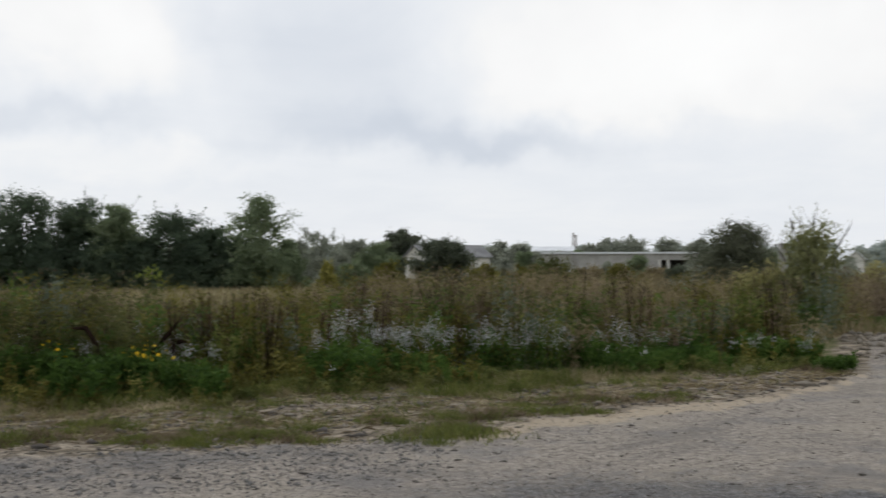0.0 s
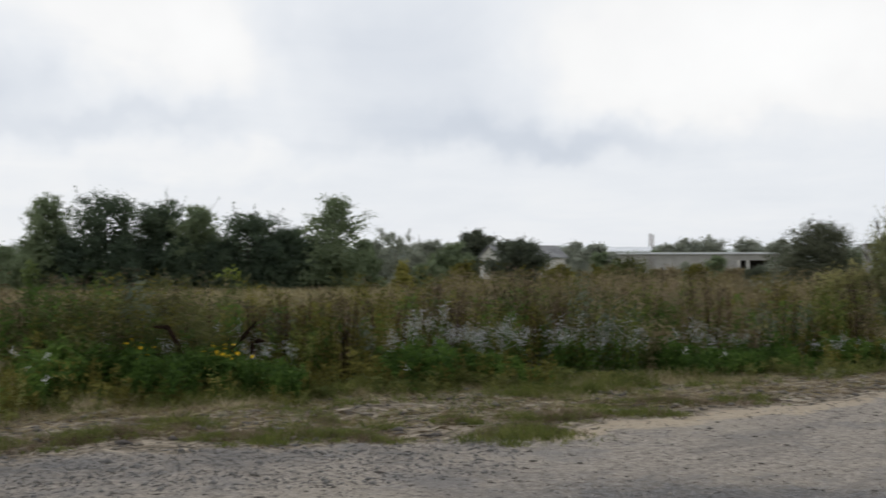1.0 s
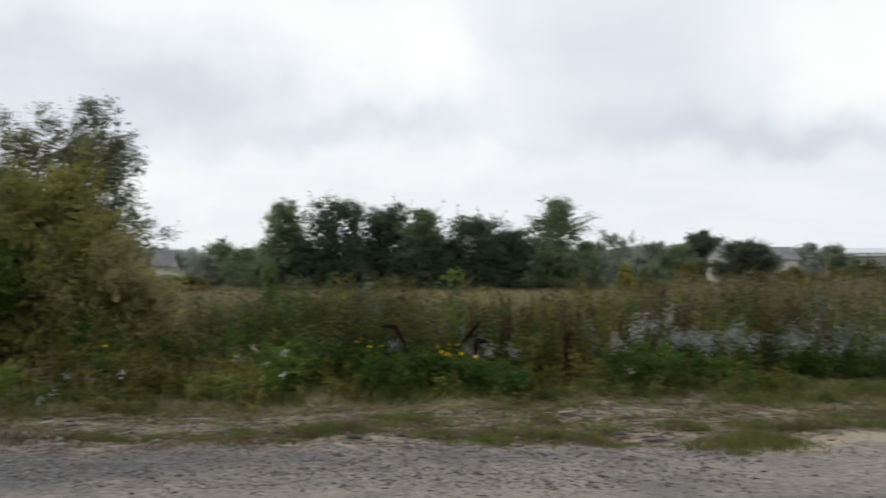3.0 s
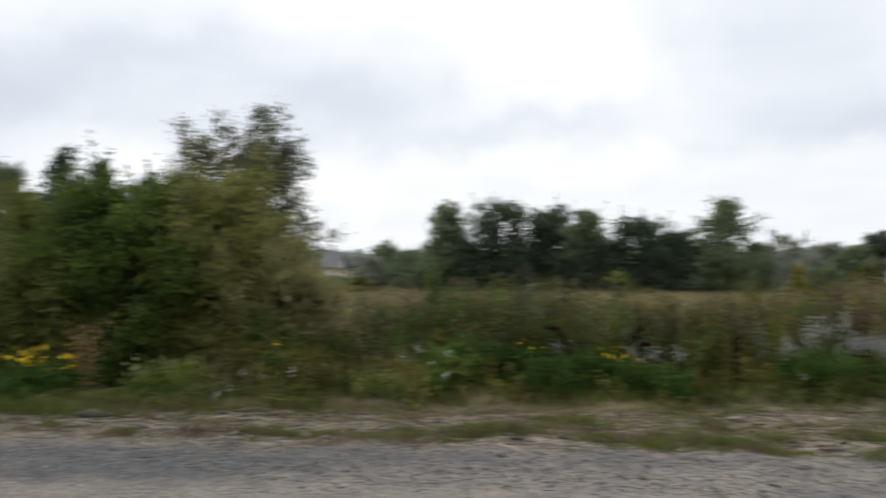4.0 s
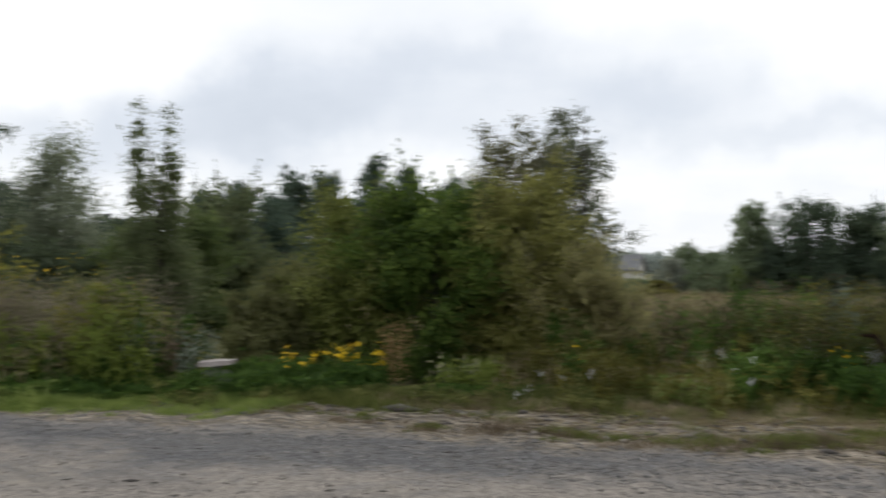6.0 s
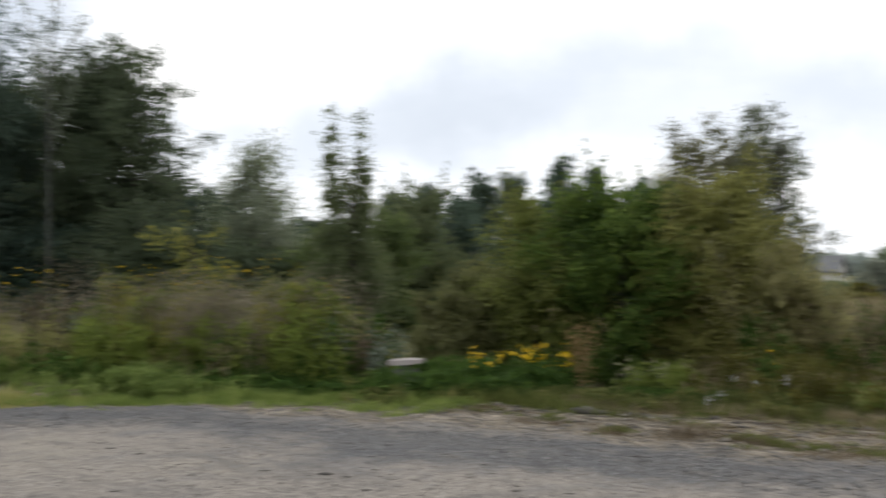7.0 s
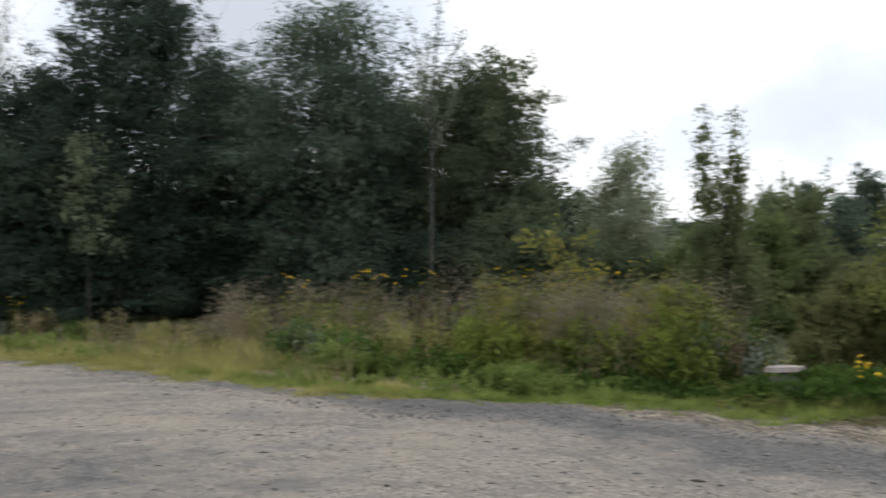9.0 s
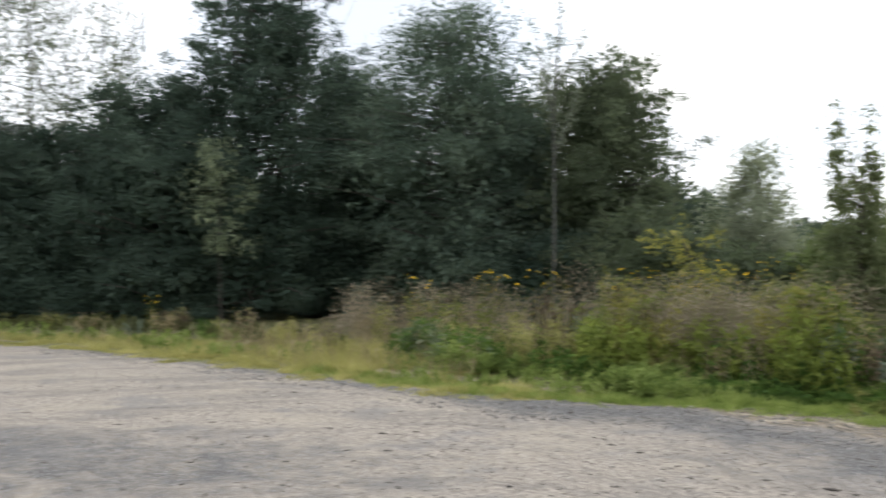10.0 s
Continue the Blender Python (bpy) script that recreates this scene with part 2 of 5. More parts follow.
FRESH_LEAF = leafy("fresh_leaf", (0.11, 0.16, 0.035), (0.21, 0.28, 0.06), (0.36, 0.43, 0.11), 0.48)
YELLOW_GREEN = leafy("yellow_green_leaf", (0.09, 0.1, 0.03), (0.18, 0.182, 0.05), (0.31, 0.28, 0.07), 0.42)
LIME = leafy("lime_leaf", (0.1, 0.13, 0.03), (0.185, 0.23, 0.052), (0.32, 0.355, 0.09), 0.48)
YELLOW_TURF = leafy("yellow_turf", (0.13, 0.135, 0.04), (0.295, 0.278, 0.098), (0.49, 0.44, 0.19), 0.5)
VERGE_HERB = leafy("verge_herb", (0.065, 0.1, 0.026), (0.155, 0.212, 0.056), (0.31, 0.36, 0.12), 0.48, patch=2.0)
HERB = leafy("herb_leaf", (0.02, 0.042, 0.009), (0.056, 0.108, 0.022), (0.145, 0.22, 0.05), 0.38)
GREY_HERB = leafy("grey_herb_leaf", (0.085, 0.105, 0.075), (0.15, 0.175, 0.13), (0.25, 0.28, 0.22), 0.25)
MUGWORT = leafy("mugwort_leaf", (0.04, 0.075, 0.03), (0.11, 0.155, 0.075), (0.3, 0.34, 0.22), 0.3)
BROWN_HERB = leafy("brown_herb", (0.045, 0.03, 0.019), (0.135, 0.098, 0.064), (0.3, 0.24, 0.17), 0.3)
DOCK = leafy("dock_seed", (0.2, 0.12, 0.055), (0.33, 0.22, 0.105), (0.48, 0.34, 0.18), 0.3)
DARK_DOCK = leafy("dark_dock_seed", (0.03, 0.016, 0.011), (0.075, 0.04, 0.026), (0.15, 0.09, 0.06), 0.2)
PALE_HERB = leafy("grey_brown_herb", (0.08, 0.062, 0.046), (0.18, 0.148, 0.108), (0.37, 0.32, 0.24), 0.36)
FRESH_HERB = leafy("fresh_herb", (0.06, 0.1, 0.024), (0.145, 0.205, 0.052), (0.29, 0.355, 0.115), 0.47)
FOOT_HERB = leafy("foot_herb", (0.05, 0.07, 0.02), (0.125, 0.145, 0.045), (0.27, 0.25, 0.09), 0.4, patch=3.0)
MIXED_HERB = leafy("mixed_herb", (0.12, 0.125, 0.04), (0.255, 0.25, 0.085), (0.44, 0.41, 0.18), 0.48)
DARK_OLIVE = leafy("dark_olive_herb", (0.03, 0.036, 0.014), (0.075, 0.084, 0.03), (0.165, 0.165, 0.065), 0.3)
OLIVE_HERB = leafy("olive_herb", (0.034, 0.034, 0.008), (0.11, 0.102, 0.024), (0.25, 0.225, 0.06), 0.32)
TAN_HERB = leafy("tan_herb", (0.085, 0.066, 0.038), (0.18, 0.142, 0.08), (0.33, 0.27, 0.165), 0.35)
STRAW = leafy("straw", (0.12, 0.09, 0.045), (0.26, 0.21, 0.12), (0.45, 0.38, 0.25), 0.28)
TURF = leafy("turf", (0.045, 0.062, 0.016), (0.11, 0.132, 0.036), (0.23, 0.235, 0.075), 0.4, patch=5.0)
FRESH_TURF = leafy("fresh_turf", (0.075, 0.122, 0.028), (0.18, 0.238, 0.06), (0.33, 0.375, 0.12), 0.45, patch=4.0)
ASTER = leafy("aster_petal", (0.33, 0.325, 0.35), (0.5, 0.49, 0.505), (0.7, 0.685, 0.69), 0.3)
WHITE_PETAL = leafy("white_petal", (0.55, 0.54, 0.52), (0.72, 0.71, 0.70), (0.86, 0.85, 0.84), 0.2)
YELLOW_PETAL = leafy("yellow_petal", (0.5, 0.3, 0.01), (0.7, 0.46, 0.015), (0.86, 0.62, 0.035), 0.25)
DARK_HEAD = leafy("dark_seed_head", (0.025, 0.018, 0.012), (0.06, 0.042, 0.028), (0.12, 0.088, 0.06), 0.15)
DARK_STALK = solid("dark_stalk", (0.014, 0.009, 0.007), (0.026, 0.017, 0.012), 5, rough=1.0)
for node in DARK_STALK.node_tree.nodes:
    if node.type == "BSDF_PRINCIPLED":
        node.inputs["Specular IOR Level"].default_value = 0.0
BARK = solid("bark", (0.035, 0.03, 0.025), (0.07, 0.06, 0.05), 4, stretch=(1, 1, 0.25), bump=0.6)
PALE_BARK = solid("pale_bark", (0.042, 0.045, 0.038), (0.075, 0.076, 0.066), 3, stretch=(1, 1, 0.6), stain=(0.04, 0.036, 0.032))
STONE = solid("stone", (0.22, 0.20, 0.175), (0.42, 0.39, 0.35), 20, fine_scale=90)
DARK_STONE = solid("dark_stone", (0.10, 0.095, 0.09), (0.20, 0.19, 0.18), 20, fine_scale=90)
DARK_SOIL = solid("dark_soil", (0.06, 0.052, 0.045), (0.12, 0.105, 0.09), 3)
SOIL = solid("soil", (0.13, 0.11, 0.085), (0.25, 0.22, 0.175), 3, stain=(0.08, 0.07, 0.055))
CONCRETE = solid("concrete", (0.30, 0.29, 0.272), (0.40, 0.388, 0.365), 0.5, stain=(0.24, 0.23, 0.215))
PALE_ROOF = solid("pale_roof", (0.62, 0.64, 0.66), (0.74, 0.76, 0.78), 0.6)
DARK_ROOF = solid("dark_roof", (0.16, 0.16, 0.165), (0.24, 0.24, 0.24), 0.6)
WHITEWASH = solid("whitewash", (0.56, 0.54, 0.50), (0.68, 0.66, 0.62), 0.7, stain=(0.42, 0.40, 0.37))
# near-black tone that paints the shade inside the shed and behind windows
SHADE_INSIDE = solid("interior_shade_tone", (0.035, 0.03, 0.028), (0.06, 0.05, 0.045), 1)
SLAB = solid("slab", (0.27, 0.235, 0.22), (0.39, 0.345, 0.32), 6, stain=(0.25, 0.22, 0.2))
BRICK_STACK = solid("brick_stack", (0.22, 0.19, 0.175), (0.29, 0.25, 0.23), 0.8)


# ---- plan: everything is laid out by bearing (degrees to the left of north) and distance ----
def xy(az, r):
    a = np.radians(az)
    return -np.sin(a) * r, np.cos(a) * r


ROAD_AZ = (-60, -40, -24, -22.3, -21.7, -20.3, -14.8, -8.4, -3.2, 6.8, 22, 30, 36, 44, 52, 60, 65, 74, 79.5, 86, 92, 100, 112, 130)
ROAD_R = (36, 30, 25, 24, 15.6, 13.9, 11.9, 10.8, 9.8, 9.0, 9.0, 9.2, 9.6, 10.6, 11.4, 11.9, 12.2, 12.7, 14.0, 16.0, 18.6, 23.0, 30, 38)
WEED_AZ = (-60, -40, -24, -22.0, -21.7, -20.3, -18.5, -15.4, -6.6, 2.6, 11.5, 27, 44, 59, 66, 73.6, 83, 91.6, 100, 112, 130)
WEED_R = (38, 32, 27, 26, 16.0, 15.7, 15.5, 15.2, 13.4, 12.7, 12.0, 11.8, 12.1, 12.7, 13.3, 14.8, 18, 23.0, 26.5, 34, 42)


def road_edge(az):
    return np.interp(az, ROAD_AZ, ROAD_R)


def weed_edge(az):
    return np.interp(az, WEED_AZ, WEED_R)


def ground_z(x, y):
    """The field falls gently away from the road towards the buildings; the wood stands level with the road."""
    x, y = np.asarray(x, float), np.asarray(y, float)
    r, az = np.hypot(x, y), np.degrees(np.arctan2(-x, y))
    fall = np.interp(r, (0, 15, 90, 230, 600, 5000), (0, 0, 1.3, 2.0, 2.6, 3.0))
    side = np.clip((58 - az) / 22, 0, 1)
    side = side * side * (3 - 2 * side)
    z = -fall * side
    off = np.clip((r - road_edge(az)) / 1.5, 0, 1)
    near = np.clip((60 - r) / 40, 0, 1)
    z = z + near * (0.006 + 0.018 * off) * (np.sin(x * 1.7 + 0.4) * np.sin(y * 1.3 + 1.1) + 0.6 * np.sin(x * 3.9 + y * 2.3))
    # spoil heap beside the track
    hx, hy = xy(-22.9, 19.6)
    heap = 0.30 * np.exp(-(((x - hx) / 1.5) ** 2 + ((y - hy) / 1.5) ** 2))
    return z + heap * (1 + 0.25 * np.sin(x * 6) * np.sin(y * 5))


# ---- mesh helpers ----
def raw_mesh(name, verts, faces, material, smooth=False):
    verts, faces = np.asarray(verts, np.float32).reshape(-1, 3), np.asarray(faces, np.int32)
    k = faces.shape[1]
    me = bpy.data.meshes.new(name)
    me.vertices.add(len(verts))
    me.vertices.foreach_set("co", verts.ravel())
    me.loops.add(faces.size)
    me.loops.foreach_set("vertex_index", faces.ravel())
    me.polygons.add(len(faces))
    me.polygons.foreach_set("loop_start", np.arange(0, faces.size, k, dtype=np.int32))
    if smooth:
        me.polygons.foreach_set("use_smooth", np.ones(len(faces), bool))
    me.materials.append(material)
    me.update(calc_edges=True)
    return me


def part(name, geometry, material, parent, label="", smooth=False):
    """Links (verts, faces) or a bmesh as one mesh object under a thing."""
    if isinstance(geometry, bmesh.types.BMesh):
        me = bpy.data.meshes.new(name)
        geometry.to_mesh(me)
        geometry.free()
        me.materials.append(material)
    else:
        me = raw_mesh(name, *geometry, material, smooth)
    ob = new(name, me)
    ob.parent = parent
    if label:
        ob["label"] = label
    return ob


def thing(name, place, label, category, group="", turn=0.0):
    ob = new(name)
    ob.empty_display_size = 0.2
    ob.matrix_world = pose(*place, 0, 0, turn)
    return tagged(ob, label, category, group)


def stuff(name, geometry, material, label, category):
    ob = new(name, raw_mesh(name, *geometry, material))
    return tagged(ob, label, category, "", "stuff")


def merge(*geos):
    """Joins (verts, faces) sets with equal face sizes."""
    vs, fs, base = [], [], 0
    for v, f in geos:
        if len(v):
            vs.append(v)
            fs.append(f + base)
            base += len(v)
    return np.concatenate(vs), np.concatenate(fs)


def unit(v):
    return v / np.maximum(np.linalg.norm(v, axis=-1, keepdims=True), 1e-9)


def leaves(rng, pos, length, width, droop=0.0, along=None, simple=False):
    """Small pointed leaves, folded a little along the rib: four corners each, or three where they are seen from afar."""
    n = len(pos)
    d = rng.normal(size=(n, 3)) if along is None else along + rng.normal(size=(n, 3)) * 0.45
    d[:, 2] -= droop
    d = unit(d)
    s = unit(np.cross(d, rng.normal(size=(n, 3))))
    up = np.cross(s, d)
    ln = (np.broadcast_to(length, n) * rng.uniform(0.7, 1.3, n))[:, None]
    wd = (np.broadcast_to(width, n) * rng.uniform(0.7, 1.3, n))[:, None]
    a, c = pos - d * ln * 0.5, pos + d * ln * 0.5
    m = pos - d * ln * 0.05
    b, e = m + s * wd * 0.5 + up * wd * 0.15, m - s * wd * 0.5 + up * wd * 0.15
    if simple:
        return np.stack([b - d * ln * 0.45, c, e - d * ln * 0.45], 1).reshape(-1, 3), np.arange(3 * n).reshape(n, 3)
    v = np.stack([a, b, c, e], 1).reshape(-1, 3)
    return v, np.arange(4 * n).reshape(n, 4)


def halves(geometry):
    """Splits four-cornered faces into triangles."""
    v, f = geometry
    return v, np.concatenate([f[:, [0, 1, 2]], f[:, [0, 2, 3]]])


def blades(rng, base, height, width, lean=0.35):
    """Grass blades, tapering and leaning over."""
    n = len(base)
    height, width = np.broadcast_to(height, n)[:, None], np.broadcast_to(width, n)[:, None]
    ang = rng.uniform(0, 2 * np.pi, n)
    out = np.stack([np.cos(ang), np.sin(ang), np.zeros(n)], 1)
    face = rng.uniform(0, 2 * np.pi, n)
    s = np.stack([np.cos(face), np.sin(face), np.zeros(n)], 1) * width * 0.5
    ln = (rng.uniform(0.2, 1.0, n) * lean)[:, None] * height
    upv = np.array([0, 0, 1.0])
    t = base + upv * height * 0.95 + out * ln
    v = np.stack([base - s, base + s, t + s * 0.2, t - s * 0.2], 1).reshape(-1, 3)
    return v, np.arange(4 * n).reshape(n, 4)


def tubes(paths, radii, sides=3):
    """Tapered tubes along paths of shape (n, k, 3)."""
    paths, radii = np.asarray(paths, float), np.asarray(radii, float)
    n, k, _ = paths.shape
    t = unit(np.gradient(paths, axis=1))
    ref = np.where(np.abs(t[..., 2:3]) > 0.85, np.array([1.0, 0, 0]), np.array([0, 0, 1.0]))
    a = unit(np.cross(t, ref))
    b = np.cross(t, a)
    ang = np.arange(sides) * 2 * np.pi / sides
    ring = a[:, :, None] * np.cos(ang)[None, None, :, None] + b[:, :, None] * np.sin(ang)[None, None, :, None]
    v = (paths[:, :, None] + ring * radii[:, :, None, None]).reshape(-1, 3)
    idx = np.arange(n * k * sides).reshape(n, k, sides)
    nxt = np.roll(idx, -1, axis=2)
    f = np.stack([idx[:, :-1], nxt[:, :-1], nxt[:, 1:], idx[:, 1:]], -1).reshape(-1, 4)
    return v, f


def bend(rng, start, end, k=5, wobble=0.08):
    """Smooth paths from start to end points, arching a little upwards."""
    s = np.linspace(0, 1, k)[None, :, None]
    p = start[:, None] * (1 - s) + end[:, None] * s
    ln = np.linalg.norm(end - start, axis=1)[:, None, None]
    arch = np.sin(np.pi * s) * ln * wobble
    side = rng.normal(size=(len(start), 1, 3)) * 0.7
    side[..., 2] = np.abs(side[..., 2])
    return p + side * arch


# ---- trees and shrubs ----
def crown_points(rng, h, w, bottom, n_clump, profile, core=0.55, pads=0):
    """Clump centres in an uneven crown; profile gives the half width by height share. pads: they gather on that many flat sprays."""
    if pads:
        c = crown_points(rng, h, w * 0.9, bottom, pads, profile, core)
        size = np.clip(rng.lognormal(0, 0.3, len(c)), 0.75, 1.6)
        k = rng.choice(len(c), n_clump, p=size ** 2 / (size ** 2).sum())
        off = rng.normal(size=(n_clump, 3)) * np.array([0.085, 0.085, 0.026]) * w * size[k][:, None]
        out = unit(c[k] * np.array([1, 1, 0]))
        off[:, 2] -= 0.35 * (off * out).sum(1)
        p = c[k] + off
        p[:, 2] = np.clip(p[:, 2], 0.03 * h, h)
        loose = crown_points(rng, h * 0.97, w * 0.8, bottom, int(n_clump * 0.35), profile, 0.25)
        p[:len(loose)] = loose
        return p
    u = rng.uniform(0, 1, n_clump * 4)
    half = profile(u)
    u = u[rng.uniform(0, 1, len(u)) < half / half.max()][:n_clump]
    n = len(u)
    ang = rng.uniform(0, 2 * np.pi, n)
    ph = rng.uniform(0, 6.28, 4)
    rough = 1 + 0.19 * np.sin(3 * ang + ph[0] + 4 * u) + 0.16 * np.sin(5 * ang + ph[1] - 9 * u) + 0.12 * np.sin(14 * u + ph[2])
    rough = np.clip(rough, 0.6, 1.22)
    rad = profile(u) * w * 0.5 * rough * np.sqrt(rng.uniform(core ** 2, 1, n))
    return np.stack([rad * np.cos(ang), rad * np.sin(ang), h * (bottom + (1 - bottom) * u)], 1)


def round_top(u):
    return np.sqrt(np.clip(1 - (2 * u - 0.85) ** 2 / 1.4, 0.02, 1))


def bulky(u):
    return np.where(u < 0.55, 0.82 + 0.33 * u, np.sqrt(np.clip(1 - ((u - 0.55) / 0.49) ** 2, 0.02, 1)))


def spire(u):
    return np.clip(1.05 - u, 0.06, 1) ** 0.75 * np.clip(u * 6 + 0.35, 0, 1)


def column(u):
    return np.clip(1.12 - u, 0.08, 1) ** 0.45 * np.clip(u * 3 + 0.3, 0, 1)


def tent(u):
    return np.clip(1.08 - u, 0.10, 1) ** 0.55 * np.clip(u * 4 + 0.5, 0, 1)


def slim(u):
    return np.clip(1.05 - u, 0.12, 1) ** 0.7 * np.clip(u * 2 + 0.5, 0, 1)


def vase(u):
    return np.clip(0.35 + 0.8 * u, 0, 1) * np.sqrt(np.clip(1.1 - u ** 3, 0.05, 1))


def mound(u):
    return np.sqrt(np.clip(1.02 - u * u, 0.02, 1))


def tree(name, az, r, h, w, leaf_mat, bark=None, profile=round_top, bottom=0.12, clumps=90, per=60, leaf=0.14, seed=1,
         label="", category="tree", trunk=0.03, stems=1, clump=0.13, core=0.5, sink=0.05, aspect=0.55, droop=0.25, twigs=0, shoots=0, group="", flat=0.75, filling=6, strays=3, inner=2.6, pads=0):
    rng = np.random.default_rng(seed * 7919 + 13)
    x, y = xy(az, r)
    z = float(ground_z(x, y)) - sink
    root = thing(name, (x, y, z), label, category, group, rng.uniform(0, 360))
    c = crown_points(rng, h, w, bottom, clumps, profile, core, pads)
    n = len(c)
    # limbs: one or more stems, and a branch to every second clump
    top = np.zeros((stems, 3))
    foot = np.zeros((stems, 3))
    if stems > 1:
        a = np.arange(stems) * 2 * np.pi / stems + rng.uniform(0, 1)
        foot[:, 0], foot[:, 1] = np.cos(a) * 0.03 * w, np.sin(a) * 0.03 * w
        top[:, 0], top[:, 1] = np.cos(a) * 0.3 * w, np.sin(a) * 0.3 * w
    top[:, 2] = h * rng.uniform(0.86, 0.97, stems) if stems > 1 else h * 0.95
    kk = 7
    path = bend(rng, foot, top, kk, 0.05)
    path[:, 0, 2] -= 0.15
    tr = trunk * h * 0.5 / math.sqrt(stems)
    rad = tr * np.linspace(1, 0.12, kk)[None] * np.ones((stems, 1))
    rad[:, 0] *= 1.35
    geo = [tubes(path, rad, 6)]
    pick = c[rng.permutation(n)[:max(6, int(n * 0.35))]]
    which = rng.integers(0, stems, len(pick))
    lvl = np.clip((pick[:, 2] - 0.28 * np.linalg.norm(pick[:, :2], axis=1)) / (h * 0.95), 0.06, 0.93) * (kk - 1)
    i0 = np.floor(lvl).astype(int)
    fr = (lvl - i0)[:, None]
    start = path[which, i0] * (1 - fr) + path[which, np.minimum(i0 + 1, kk - 1)] * fr
    br = bend(rng, start, pick, 4, 0.08)
    thick = tr * 0.42 * (1 - lvl / (kk - 1) * 0.75)
    geo.append(tubes(br, thick[:, None] * np.linspace(1, 0.16, 4)[None], 3))
    if twigs:
        t0 = pick[rng.integers(0, len(pick), twigs)]
        t1 = t0 + unit(t0 - np.array([0, 0, h * 0.3])) * rng.uniform(0.05, 0.16, (twigs, 1)) * h
        geo.append(tubes(bend(rng, t0, t1, 3, 0.05), np.full((twigs, 1), 0.006 * max(1, r / 25)) * np.array([[1, 0.7, 0.3]]), 3))
    tips = np.zeros((0, 3))
    if shoots:
        high = pick[np.argsort(-(pick[:, 2] / h + 0.5 * np.linalg.norm(pick[:, :2], axis=1) / w))[:max(4, len(pick) * 2 // 3)]]
        s0 = high[rng.integers(0, len(high), shoots)]
        way = unit(s0 * np.array([1, 1, 0]) * 0.9 + np.array([0, 0, 1.0]) * 0.5 * w + rng.normal(size=(shoots, 3)) * 0.12 * w)
        s1 = s0 + way * rng.uniform(0.10, 0.26, (shoots, 1)) * min(h, 1.6 * w)
        geo.append(tubes(bend(rng, s0, s1, 3, 0.04), np.full((shoots, 1), 0.0035 * max(1, r / 14)) * np.array([[1, 0.7, 0.3]]), 3))
        f = rng.uniform(0, 1.02, (shoots, 12, 1))
        tips = (s0[:, None] * (1 - f) + s1[:, None] * f).reshape(-1, 3) + rng.normal(size=(shoots * 12, 3)) * leaf * 0.35
    part("trunk", merge(*geo), bark or BARK, root)
    # foliage: clumps of separate leaves, uneven in size, with some strays
    size = rng.uniform(0.55, 1.35, n) * clump * w
    cnt = np.maximum((per * (size / size.mean()) ** 2 * rng.uniform(0.5, 1.5, n)).astype(int), 4)
    idx = np.repeat(np.arange(n), cnt)
    off = rng.normal(size=(len(idx), 3)) * 0.46 * size[idx][:, None]
    off[:, 2] *= flat
    pos = c[idx] + off
    # strays between the clumps knit the crown together
    pairs = rng.integers(0, n, (len(idx) // strays, 2))
    near = np.linalg.norm(c[pairs[:, 0]] - c[pairs[:, 1]], axis=1) < 0.34 * w
    pairs = pairs[near]
    mixf = rng.uniform(0, 1, (len(pairs), 1))
    pos = np.concatenate([pos, c[pairs[:, 0]] * mixf + c[pairs[:, 1]] * (1 - mixf) + rng.normal(size=(len(pairs), 3)) * 0.06 * w])
    pos = np.concatenate([pos, tips])
    pos = pos[pos[:, 2] > 0.02 * h]
    # larger sprays deep inside close the heart of the crown
    heart = c[rng.integers(0, n, len(pos) // filling)] * np.array([0.62, 0.62, 0.92] if not pads else [0.74, 0.74, 0.93]) + rng.normal(size=(len(pos) // filling, 3)) * 0.05 * w
    heart = heart[heart[:, 2] > 0.05 * h]
    big = leaves(rng, heart, min(leaf * inner, 0.2 * w), min(leaf * inner, 0.2 * w) * 0.6, droop, None, r > 16.5)
    part("crown", merge(leaves(rng, pos, leaf, leaf * aspect, droop, None, r > 16.5), big), leaf_mat, root)
    return root


